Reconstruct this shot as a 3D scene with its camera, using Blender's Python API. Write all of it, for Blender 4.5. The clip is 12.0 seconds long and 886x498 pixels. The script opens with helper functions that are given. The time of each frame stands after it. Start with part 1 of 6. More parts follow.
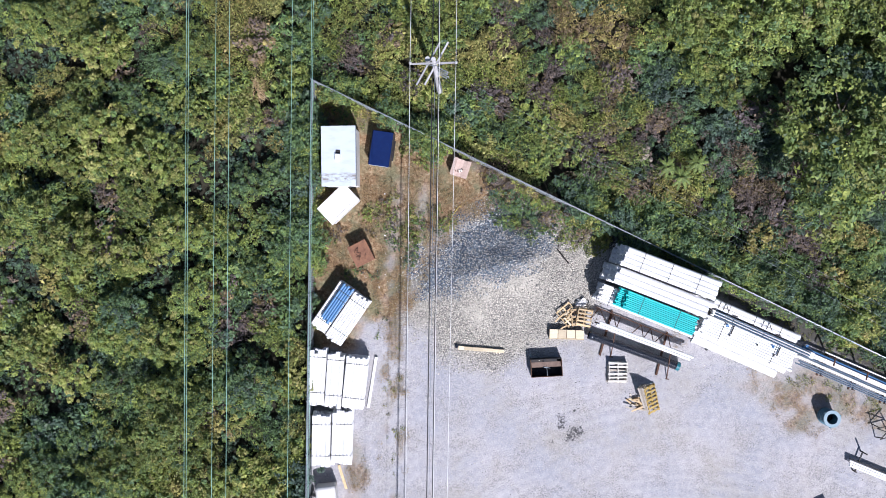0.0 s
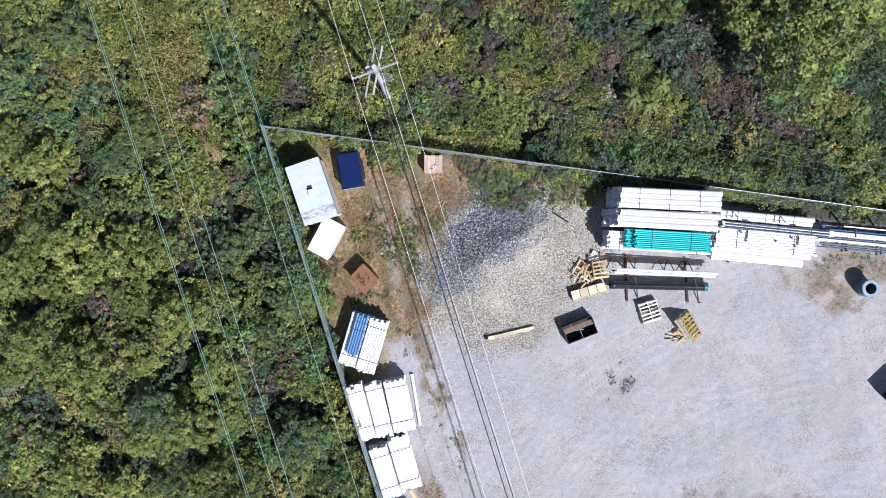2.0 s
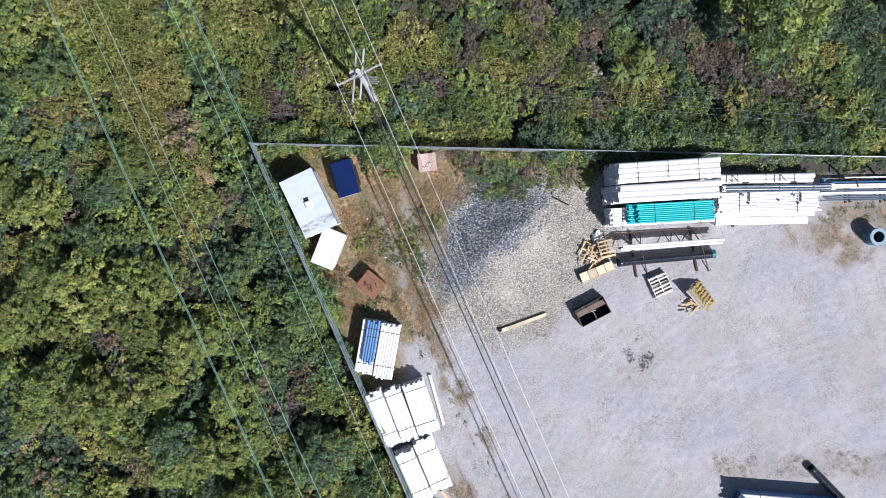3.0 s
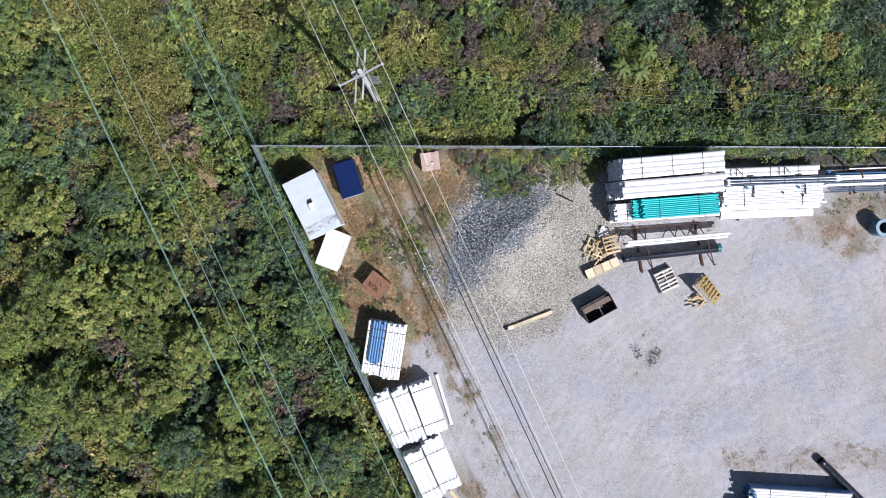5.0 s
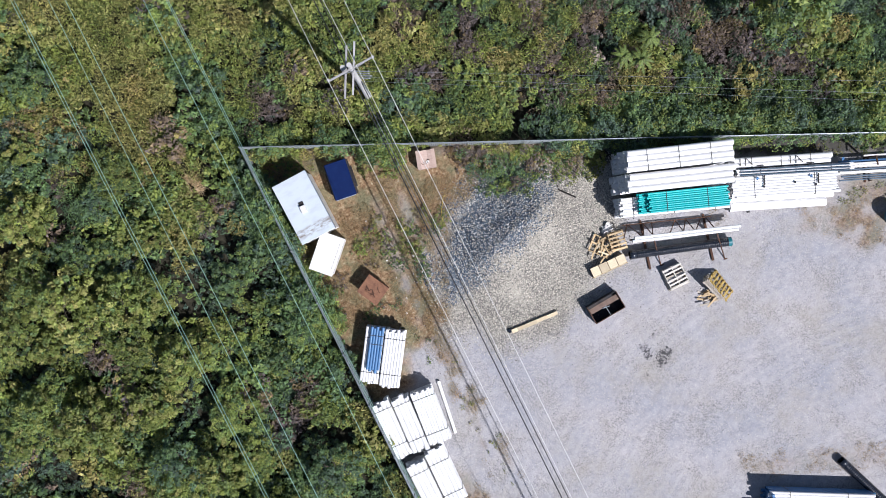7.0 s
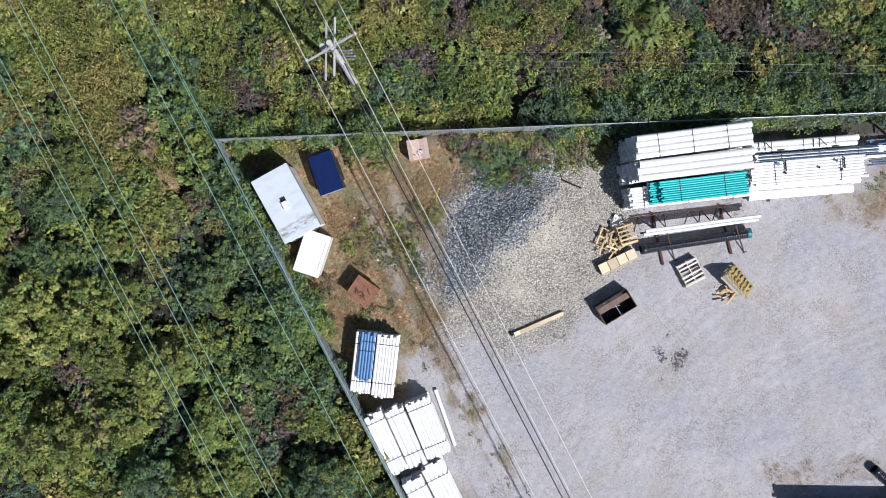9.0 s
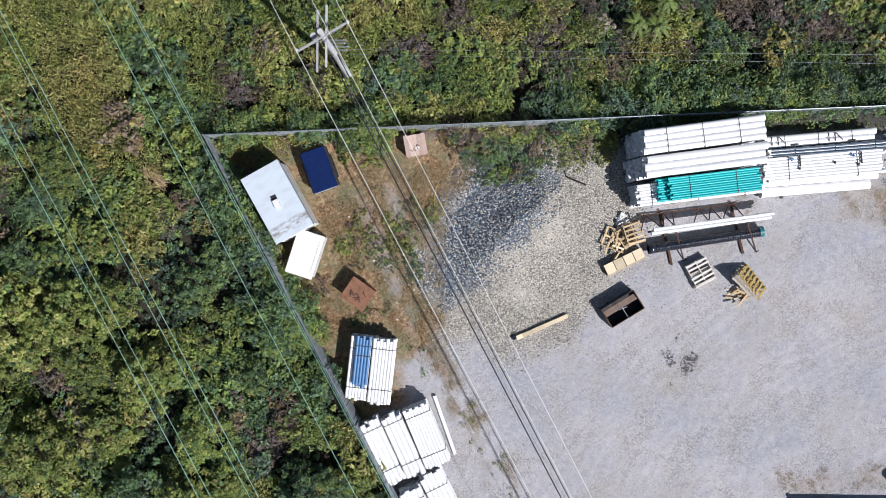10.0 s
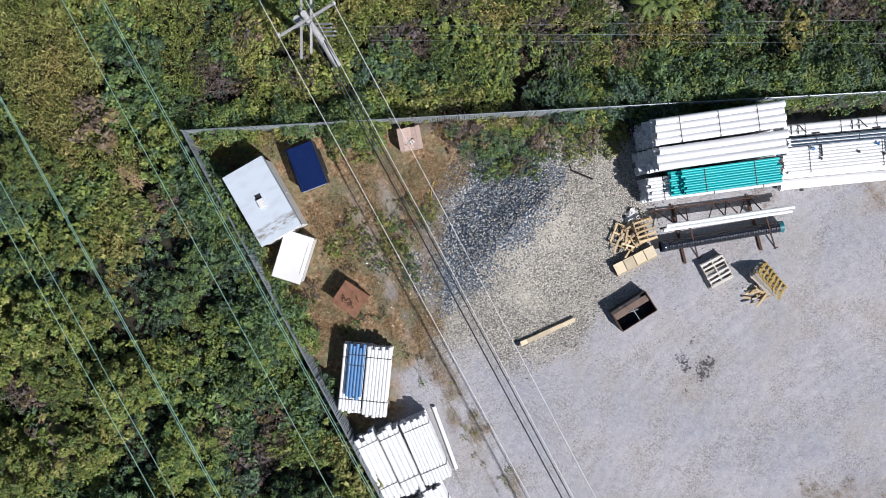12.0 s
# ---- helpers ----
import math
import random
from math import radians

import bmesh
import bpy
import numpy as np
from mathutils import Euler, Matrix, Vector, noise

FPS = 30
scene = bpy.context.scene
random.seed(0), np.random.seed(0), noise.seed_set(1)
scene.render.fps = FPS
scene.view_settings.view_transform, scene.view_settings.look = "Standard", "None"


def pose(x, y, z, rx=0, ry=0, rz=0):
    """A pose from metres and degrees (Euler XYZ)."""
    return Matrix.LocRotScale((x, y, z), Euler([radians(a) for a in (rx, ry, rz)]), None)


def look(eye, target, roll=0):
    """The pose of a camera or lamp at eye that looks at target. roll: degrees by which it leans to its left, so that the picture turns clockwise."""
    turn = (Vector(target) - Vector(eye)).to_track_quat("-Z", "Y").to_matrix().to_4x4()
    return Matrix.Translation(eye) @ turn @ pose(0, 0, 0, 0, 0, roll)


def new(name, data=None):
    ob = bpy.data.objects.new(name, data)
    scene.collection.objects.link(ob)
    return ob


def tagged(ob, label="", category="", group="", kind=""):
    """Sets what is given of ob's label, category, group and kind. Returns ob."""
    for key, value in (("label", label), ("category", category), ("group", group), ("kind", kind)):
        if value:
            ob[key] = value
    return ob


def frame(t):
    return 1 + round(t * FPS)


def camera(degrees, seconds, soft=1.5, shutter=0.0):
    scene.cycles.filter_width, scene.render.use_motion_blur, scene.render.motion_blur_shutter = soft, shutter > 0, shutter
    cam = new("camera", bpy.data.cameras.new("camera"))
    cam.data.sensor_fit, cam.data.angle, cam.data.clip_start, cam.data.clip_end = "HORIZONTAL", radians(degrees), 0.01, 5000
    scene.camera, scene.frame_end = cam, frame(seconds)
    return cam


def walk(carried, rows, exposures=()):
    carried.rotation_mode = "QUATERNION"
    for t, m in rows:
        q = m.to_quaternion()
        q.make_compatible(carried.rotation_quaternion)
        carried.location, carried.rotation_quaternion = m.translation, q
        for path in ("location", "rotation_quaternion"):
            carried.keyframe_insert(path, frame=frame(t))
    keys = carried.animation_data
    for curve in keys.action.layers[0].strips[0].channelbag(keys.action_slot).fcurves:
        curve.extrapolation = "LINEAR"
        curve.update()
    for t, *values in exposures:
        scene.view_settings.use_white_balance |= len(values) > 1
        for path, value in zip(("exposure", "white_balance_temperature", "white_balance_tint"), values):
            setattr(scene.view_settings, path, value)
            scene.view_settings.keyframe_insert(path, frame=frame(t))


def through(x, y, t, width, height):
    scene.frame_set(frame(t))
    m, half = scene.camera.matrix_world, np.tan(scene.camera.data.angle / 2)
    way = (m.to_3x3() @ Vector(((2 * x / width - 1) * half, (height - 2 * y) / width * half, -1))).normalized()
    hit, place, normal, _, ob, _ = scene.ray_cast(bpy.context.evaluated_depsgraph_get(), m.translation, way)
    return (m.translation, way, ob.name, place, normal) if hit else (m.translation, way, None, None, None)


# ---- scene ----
cam = camera(54.0, 12.0, soft=0.72)
# seconds, place, turn about the vertical, tilt, lean
ROWS = [
    (0.0, 0.000, 0.000, 51.685, 0.000, -0.567, 1.816),
    (0.5, -0.006, 0.086, 51.391, -1.230, -0.735, 1.761),
    (1.0, -0.009, 0.126, 51.133, -6.027, -0.912, 1.621),
    (1.5, -0.181, 0.127, 50.939, -12.098, -1.063, 1.315),
    (2.0, -0.403, 0.129, 50.785, -18.190, -1.179, 1.034),
    (2.5, -0.599, 0.152, 50.603, -24.007, -1.281, 0.760),
    (3.0, -0.790, 0.242, 50.409, -24.705, -1.424, 0.676),
    (5.0, -1.002, 0.362, 50.266, -25.772, -1.521, 0.677),
    (5.5, -0.972, 0.493, 50.115, -26.041, -1.555, 0.652),
    (6.0, -1.019, 0.443, 49.622, -26.796, -1.481, 0.607),
    (6.5, -1.062, 0.336, 48.938, -27.161, -1.393, 0.567),
    (7.0, -1.008, 0.256, 48.211, -27.281, -1.405, 0.635),
    (9.0, -0.939, -0.336, 44.531, -28.205, -1.076, 0.784),
    (9.5, -0.927, -0.339, 43.615, -28.269, -1.104, 0.764),
    (10.0, -0.873, -0.314, 42.657, -28.370, -1.192, 0.800),
    (10.5, -0.859, -0.297, 41.734, -28.543, -1.209, 0.747),
    (11.0, -0.860, -0.268, 40.882, -28.860, -1.279, 0.670),
    (11.5, -0.892, -0.278, 40.240, -29.093, -1.292, 0.651),
    (12.0, -0.982, -0.286, 39.880, -29.118, -1.204, 0.540),
]
walk(cam, [(t, Matrix.Translation((x, y, z)) @ pose(0, 0, 0, 0, 0, w) @ pose(0, 0, 0, a) @ pose(0, 0, 0, 0, b))
           for t, x, y, z, w, a, b in ROWS],
     exposures=[(0.0, 0.46, 5980, 16), (2.5, 0.35, 6070, 14), (5.5, 0.26, 6130, 14), (9.5, 0.17, 6230, 12), (12.0, 0.06, 6260, 12)])

# ---- light ----
SUN_DOWN = Vector((-0.32, 0.845, -1.0)).normalized()
world = bpy.data.worlds.new("sky")
scene.world = world
world.use_nodes = True
sky = world.node_tree.nodes.new("ShaderNodeTexSky")
sky.sky_type, sky.sun_disc = "NISHITA", False
sky.sun_elevation = math.asin(-SUN_DOWN.z)
sky.sun_rotation = math.atan2(-SUN_DOWN.x, -SUN_DOWN.y)
background = world.node_tree.nodes["Background"]
background.inputs["Strength"].default_value = 0.055
world.node_tree.links.new(sky.outputs["Color"], background.inputs["Color"])
sun = new("sun", bpy.data.lights.new("sun", "SUN"))
sun.data.energy, sun.data.angle, sun.data.color = 4.9, radians(0.53), (1.0, 0.972, 0.945)
sun.matrix_world = look((0, 0, 60), Vector((0, 0, 60)) + SUN_DOWN)

# ---- small helpers ----
def mesh_of(name, bm, material=None, smooth=False):
    me = bpy.data.meshes.new(name)
    bm.to_mesh(me)
    bm.free()
    if material:
        me.materials.append(material)
    if smooth:
        for p in me.polygons:
            p.use_smooth = True
    return me


def empty(name, m, label, category, group=""):
    ob = new(name)
    ob.matrix_world = m
    return tagged(ob, label, category, group)


def part(name, bm, material, parent, label="", m=None, smooth=False):
    """One mesh object under a thing or under a part; bm may be a finished mesh that several parts share."""
    me = bm if isinstance(bm, bpy.types.Mesh) else mesh_of(name, bm, material, smooth)
    ob = new(name, me)
    ob.parent = parent
    if m is not None:
        ob.matrix_basis = m
    return tagged(ob, label)


def add_box(bm, sx, sy, sz, m=None, bevel=0.0):
    """A box on its base centre, with softened edges."""
    r = bmesh.ops.create_cube(bm, size=1)
    v = r["verts"]
    bmesh.ops.transform(bm, matrix=Matrix.Translation((0, 0, sz / 2)) @ Matrix.Diagonal((sx, sy, sz, 1)), verts=v)
    if bevel:
        e = list({e for q in v for e in q.link_edges})
        b = bmesh.ops.bevel(bm, geom=e, offset=bevel, segments=1, affect="EDGES", clamp_overlap=True)
        v = list({q for f in b["faces"] for q in f.verts} | {q for q in v if q.is_valid})
    if m is not None:
        bmesh.ops.transform(bm, matrix=m, verts=[q for q in v if q.is_valid])


def box_bm(sx, sy, sz, m=None, bevel=0.01):
    bm = bmesh.new()
    add_box(bm, sx, sy, sz, m, bevel)
    return bm


def add_rod(bm, a, b, r0, r1=None, n=8):
    """A round bar between two points."""
    a, b = Vector(a), Vector(b)
    d = b - a
    m = Matrix.Translation((a + b) / 2) @ d.to_track_quat("Z", "Y").to_matrix().to_4x4()
    bmesh.ops.create_cone(bm, cap_ends=True, segments=n, radius1=r0, radius2=r0 if r1 is None else r1, depth=d.length, matrix=m)


def rod_bm(a, b, r0, r1=None, n=8):
    bm = bmesh.new()
    add_rod(bm, a, b, r0, r1, n)
    return bm


def bar_bm(a, b, w, h, bevel=0.004):
    """A square bar between two points."""
    a, b = Vector(a), Vector(b)
    d = b - a
    bm = bmesh.new()
    add_box(bm, w, h, d.length, Matrix.Translation(a) @ d.to_track_quat("Z", "Y").to_matrix().to_4x4(), bevel)
    return bm


def add_lathe(bm, rings, n, close=True):
    """Rings of (radius, height) round z, joined one to the next."""
    loops = []
    for r, z in rings:
        loops.append([bm.verts.new((r * math.cos(math.tau * i / n), r * math.sin(math.tau * i / n), z)) for i in range(n)])
    pairs = list(zip(loops, loops[1:])) + ([(loops[-1], loops[0])] if close else [])
    for p, q in pairs:
        for i in range(n):
            bm.faces.new((p[i], p[(i + 1) % n], q[(i + 1) % n], q[i]))


NOISE_TABLES = {}


def value_noise(x, y, scale, seed):
    """Smooth random values from 0 to 1 over the plan."""
    if seed not in NOISE_TABLES:
        NOISE_TABLES[seed] = np.random.default_rng(seed).random((64, 64))
    table = NOISE_TABLES[seed]
    u, v = np.asarray(x) / scale + 1000.3, np.asarray(y) / scale + 1000.7
    i, j = np.floor(u).astype(int), np.floor(v).astype(int)
    a, b = u - i, v - j
    a, b = a * a * (3 - 2 * a), b * b * (3 - 2 * b)
    t = lambda p, q: table[p % 64, q % 64]
    return (t(i, j) * (1 - a) + t(i + 1, j) * a) * (1 - b) + (t(i, j + 1) * (1 - a) + t(i + 1, j + 1) * a) * b


def fractal(x, y, scale, seed):
    return sum(value_noise(x, y, scale / 2 ** k, seed + k) * 0.5 ** k for k in range(4)) / 1.875


def inside(poly, x, y):
    """Signed distance in metres to a polygon of the plan, positive inside."""
    x, y = np.asarray(x, float), np.asarray(y, float)
    best, odd = np.full(x.shape, 1e9), np.zeros(x.shape, bool)
    for (x0, y0), (x1, y1) in zip(poly, poly[1:] + poly[:1]):
        dx, dy = x1 - x0, y1 - y0
        k = np.clip(((x - x0) * dx + (y - y0) * dy) / (dx * dx + dy * dy), 0, 1)
        best = np.minimum(best, np.hypot(x - x0 - k * dx, y - y0 - k * dy))
        odd ^= ((y0 > y) != (y1 > y)) & (x < (x1 - x0) * (y - y0) / (y1 - y0 + 1e-12) + x0)
    return np.where(odd, best, -best)


def smooth(a, b, v):
    k = np.clip((v - a) / (b - a), 0, 1)
    return k * k * (3 - 2 * k)


# ---- materials ----
class Nodes:
    """A material's node tree with short ways to add and join nodes."""

    def __init__(self, name):
        self.mat = bpy.data.materials.new(name)
        self.mat.use_nodes = True
        self.tree = self.mat.node_tree
        self.out = self.tree.nodes["Material Output"]
        self.bsdf = self.tree.nodes["Principled BSDF"]
        self.place = self.tree.nodes.new("ShaderNodeNewGeometry").outputs["Position"]
        self.local = self.tree.nodes.new("ShaderNodeTexCoord").outputs["Object"]

    def node(self, kind, **inputs):
        n = self.tree.nodes.new(kind)
        for k, v in inputs.items():
            self.set(n.inputs[k.replace("_", " ")], v)
        return n

    def set(self, socket, v):
        if isinstance(v, bpy.types.NodeSocket):
            self.tree.links.new(v, socket)
        else:
            socket.default_value = (*v, 1) if isinstance(v, tuple) and len(v) == 3 and socket.type == "RGBA" else v

    def noise(self, scale, detail=4.0, where=None, rough=0.6):
        n = self.node("ShaderNodeTexNoise", Vector=where or self.local, Scale=scale, Detail=detail, Roughness=rough)
        return n.outputs["Fac"]

    def cells(self, scale, where=None):
        return self.node("ShaderNodeTexVoronoi", Vector=where or self.local, Scale=scale)

    def ramp(self, fac, *stops):
        n = self.node("ShaderNodeValToRGB", Fac=fac)
        e = n.color_ramp.elements
        while len(e) < len(stops):
            e.new(0.5)
        for q, (p, c) in zip(e, stops):
            q.position, q.color = p, (*c, 1) if isinstance(c, tuple) else (c, c, c, 1)
        return n.outputs["Color"]

    def mix(self, fac, a, b, how="MIX"):
        n = self.tree.nodes.new("ShaderNodeMix")
        n.data_type, n.blend_type = "RGBA", how
        self.set(n.inputs[0], fac)
        self.set(n.inputs[6], a)
        self.set(n.inputs[7], b)
        return n.outputs[2]

    def math(self, how, a, b=0.0):
        n = self.tree.nodes.new("ShaderNodeMath")
        n.operation = how
        self.set(n.inputs[0], a)
        self.set(n.inputs[1], b)
        return n.outputs[0]

    def random(self):
        return self.node("ShaderNodeObjectInfo").outputs["Random"]

    def attribute(self, name):
        n = self.tree.nodes.new("ShaderNodeAttribute")
        n.attribute_name = name
        return n.outputs["Fac"]

    def bump(self, height, strength=0.4, distance=0.02):
        n = self.node("ShaderNodeBump", Height=height, Strength=strength, Distance=distance)
        self.set(self.bsdf.inputs["Normal"], n.outputs["Normal"])

    def done(self, color, rough=0.6, metal=0.0, spec=0.5):
        self.set(self.bsdf.inputs["Base Color"], color)
        self.set(self.bsdf.inputs["Roughness"], rough)
        self.set(self.bsdf.inputs["Metallic"], metal)
        self.set(self.bsdf.inputs["Specular IOR Level"], spec)
        return self.mat


def worn(name, base, dirt, rough=0.5, metal=0.0, amount=0.5, scale=2.0, spec=0.5, grain=30.0, vary=0.12, bump=0.15):
    """Paint, plastic or metal: a base colour with stains, fine grain, and a small change from piece to piece."""
    n = Nodes(name)
    stain = n.ramp(n.noise(scale, 6), (0.42, 0.0), (0.75, 1.0))
    fine = n.ramp(n.noise(grain, 3), (0.3, 1 - vary), (0.7, 1 + 0.0))
    c = n.mix(n.math("MULTIPLY", stain, amount), base, dirt)
    c = n.mix(1.0, c, fine, "MULTIPLY")
    c = n.mix(1.0, c, n.ramp(n.random(), (0.0, 1 - vary), (1.0, 1.0)), "MULTIPLY")
    n.bump(n.noise(grain, 3), bump, 0.004)
    return n.done(c, n.ramp(n.noise(scale * 3, 3), (0.2, max(rough - 0.12, 0.05)), (0.8, min(rough + 0.15, 1.0))), metal, spec)


def timber(name, light, dark, rough=0.8, along=(2, 40, 40)):
    n = Nodes(name)
    stretch = n.node("ShaderNodeMapping", Vector=n.local, Scale=along).outputs["Vector"]
    g = n.noise(1.0, 6, stretch)
    c = n.mix(n.ramp(g, (0.35, 0.0), (0.7, 1.0)), light, dark)
    c = n.mix(1.0, c, n.ramp(n.random(), (0.0, 0.65), (1.0, 1.1)), "MULTIPLY")
    c = n.mix(n.ramp(n.noise(3, 4), (0.5, 0.0), (0.8, 0.5)), c, dark)
    n.bump(g, 0.3, 0.005)
    return n.done(c, rough, 0, 0.3)


PVC_WHITE = worn("white_plastic_pipe", (0.87, 0.87, 0.875), (0.66, 0.63, 0.58), 0.42, amount=0.22, scale=1.2, grain=14, vary=0.05)
PVC_GREEN = worn("teal_plastic_pipe", (0.006, 0.47, 0.48), (0.02, 0.39, 0.40), 0.35, amount=0.4, vary=0.15)
PVC_BLUE = worn("blue_plastic_pipe", (0.085, 0.22, 0.45), (0.15, 0.28, 0.46), 0.4, amount=0.5, vary=0.12)
PVC_GREY = worn("blue_grey_conduit", (0.045, 0.085, 0.14), (0.10, 0.14, 0.18), 0.5, amount=0.5)
STRAP = worn("dark_strap", (0.03, 0.03, 0.035), (0.08, 0.07, 0.06), 0.6)
# the slight blue in this black's base colour stands for reflected sky
BLACK_PLASTIC = worn("black_corrugated_plastic", (0.014, 0.018, 0.030), (0.04, 0.045, 0.055), 0.20, amount=0.35, scale=3, spec=0.8)
WHITE_PAINT = worn("white_painted_sheet", (0.82, 0.81, 0.79), (0.66, 0.63, 0.58), 0.5, amount=0.35)
BLUE_LID = worn("dark_blue_plastic", (0.002, 0.014, 0.085), (0.006, 0.026, 0.115), 0.5, amount=0.6, scale=2.5, spec=0.2)
DARK_STEEL = worn("dark_steel", (0.025, 0.026, 0.032), (0.11, 0.07, 0.045), 0.55, 0.3, amount=0.6, scale=3)
RUST = worn("rusty_steel", (0.29, 0.14, 0.08), (0.11, 0.05, 0.035), 0.85, amount=0.8, scale=4, grain=40, vary=0.25, bump=0.4)
RUST_DARK = worn("dark_rust", (0.075, 0.035, 0.022), (0.16, 0.075, 0.04), 0.85, amount=0.6, scale=5)
GALV = worn("galvanised_steel", (0.33, 0.37, 0.41), (0.22, 0.24, 0.26), 0.42, 0.6, amount=0.6, scale=6)
SLAT = worn("grey_fence_slat", (0.50, 0.55, 0.59), (0.26, 0.29, 0.28), 0.6, amount=0.6, scale=1.5, vary=0.3)
ALUMINIUM = worn("aluminium_wire", (0.84, 0.85, 0.85), (0.70, 0.72, 0.71), 0.4, 0.0, amount=0.4)
GREEN_WIRE = worn("weathered_copper_wire", (0.36, 0.62, 0.52), (0.24, 0.45, 0.38), 0.45, 0.3, amount=0.5)
BLACK_CABLE = worn("black_cable", (0.022, 0.022, 0.026), (0.06, 0.06, 0.06), 0.5)
POLE_WOOD = timber("weathered_pole_wood", (0.56, 0.56, 0.57), (0.34, 0.33, 0.33), 0.85, (20, 20, 0.8))
PINE = timber("fresh_pine", (0.74, 0.58, 0.36), (0.50, 0.34, 0.18))
YELLOW_PINE = timber("yellow_pine", (0.60, 0.44, 0.15), (0.38, 0.25, 0.08))
CREAM_WOOD = timber("cream_timber", (0.82, 0.71, 0.52), (0.62, 0.49, 0.32))
BLEACHED = timber("bleached_wood", (0.82, 0.79, 0.73), (0.58, 0.53, 0.46))
GREY_WOOD = timber("weathered_wood", (0.62, 0.57, 0.50), (0.36, 0.30, 0.24))
PINK_WOOD = timber("pinkish_plywood", (0.60, 0.46, 0.40), (0.45, 0.32, 0.27))
PLY = timber("plywood", (0.66, 0.52, 0.33), (0.48, 0.34, 0.20))
RING_PALE = worn("pale_blue_ring", (0.24, 0.36, 0.43), (0.40, 0.47, 0.50), 0.45, amount=0.6)
TANK_BLUE = worn("teal_blue_plastic", (0.075, 0.19, 0.26), (0.22, 0.32, 0.36), 0.5, amount=0.6)
SILVER = worn("grey_steel_plate", (0.13, 0.145, 0.16), (0.08, 0.085, 0.09), 0.5, 0.2)
LEDGE = worn("pale_rust", (0.34, 0.24, 0.19), (0.16, 0.10, 0.08), 0.8, amount=0.8, scale=4)
YELLOW_HOSE = worn("yellow_hose", (0.62, 0.50, 0.10), (0.45, 0.36, 0.12), 0.5)
TEAL_CAP = worn("teal_plastic_cap", (0.01, 0.16, 0.20), (0.03, 0.22, 0.25), 0.4)
RUBBLE = worn("pale_rubble", (0.48, 0.40, 0.35), (0.30, 0.24, 0.20), 0.9, amount=0.6)
CERAMIC = worn("insulator_grey", (0.55, 0.55, 0.55), (0.35, 0.35, 0.35), 0.3)


def ground_material():
    n = Nodes("ground")
    p = n.place
    # fine pale crushed stone of the yard
    rough_patch = n.ramp(n.noise(0.55, 7, p, 0.7), (0.42, 0.0), (0.60, 1.0))
    speck = n.ramp(n.noise(9.0, 8, p, 0.75), (0.34, (0.14, 0.14, 0.15)), (0.46, (0.34, 0.335, 0.34)), (0.62, (0.50, 0.48, 0.475)))
    packed = n.ramp(n.noise(2.6, 8, p, 0.78), (0.32, (0.315, 0.312, 0.326)), (0.50, (0.405, 0.396, 0.410)), (0.66, (0.480, 0.466, 0.474)))
    speck = n.mix(n.math("ADD", n.math("MULTIPLY", rough_patch, 0.85), 0.10), packed, speck)
    large = n.ramp(n.noise(0.28, 6, p, 0.65), (0.36, (0.83, 0.86, 0.93)), (0.64, (1.10, 1.07, 1.07)))
    fine = n.mix(1.0, speck, large, "MULTIPLY")
    chip = n.cells(26.0, p)
    chips = n.math("MULTIPLY", n.ramp(n.node("ShaderNodeSeparateColor", Color=chip.outputs["Color"]).outputs[0], (0.72, 0.0), (0.80, 1.0)), n.math("ADD", n.math("MULTIPLY", rough_patch, 0.9), 0.05))
    fine = n.mix(n.math("MULTIPLY", chips, 0.72), fine, (0.12, 0.12, 0.135))
    pale = n.ramp(n.node("ShaderNodeSeparateColor", Color=chip.outputs["Color"]).outputs[1], (0.88, 0.0), (0.93, 0.5))
    fine = n.mix(pale, fine, (0.58, 0.56, 0.53))
    # faint wheel arcs, centred south-east of the yard
    turn = n.node("ShaderNodeVectorMath", Vector=p)
    turn.operation = "DISTANCE"
    turn.inputs[1].default_value = (13.0, -32.0, 0.0)
    arc = n.node("ShaderNodeTexWave", Vector=n.node("ShaderNodeCombineXYZ", X=turn.outputs["Value"]).outputs[0], Scale=0.55, Distortion=2.5, Detail=3.0)
    fine = n.mix(n.math("MULTIPLY", n.ramp(arc.outputs["Fac"], (0.55, 0.0), (0.9, 1.0)), n.ramp(n.noise(0.25, 3, p), (0.42, 0.0), (0.6, 0.22))), fine, (0.50, 0.49, 0.485))
    fine = n.mix(n.ramp(n.noise(0.55, 6, p, 0.7), (0.52, 0.0), (0.70, 0.45)), fine, n.ramp(n.noise(11.0, 6, p, 0.8), (0.35, (0.17, 0.165, 0.155)), (0.65, (0.40, 0.385, 0.36))))
    fine = n.mix(n.ramp(n.noise(0.22, 6, p, 0.7), (0.50, 0.0), (0.66, 0.55)), fine, n.ramp(n.noise(6.0, 7, p, 0.75), (0.35, (0.27, 0.245, 0.215)), (0.65, (0.46, 0.43, 0.385))))
    # coarse grey stone, single pieces of 4 to 8 cm
    cell = n.cells(17.0, p)
    stone = n.ramp(n.node("ShaderNodeSeparateColor", Color=cell.outputs["Color"]).outputs[0],
                   (0.0, (0.18, 0.17, 0.16)), (0.5, (0.45, 0.42, 0.375)), (1.0, (0.74, 0.69, 0.60)))
    gap = n.ramp(cell.outputs["Distance"], (0.30, 1.0), (0.65, 0.50))
    stone = n.mix(1.0, stone, gap, "MULTIPLY")
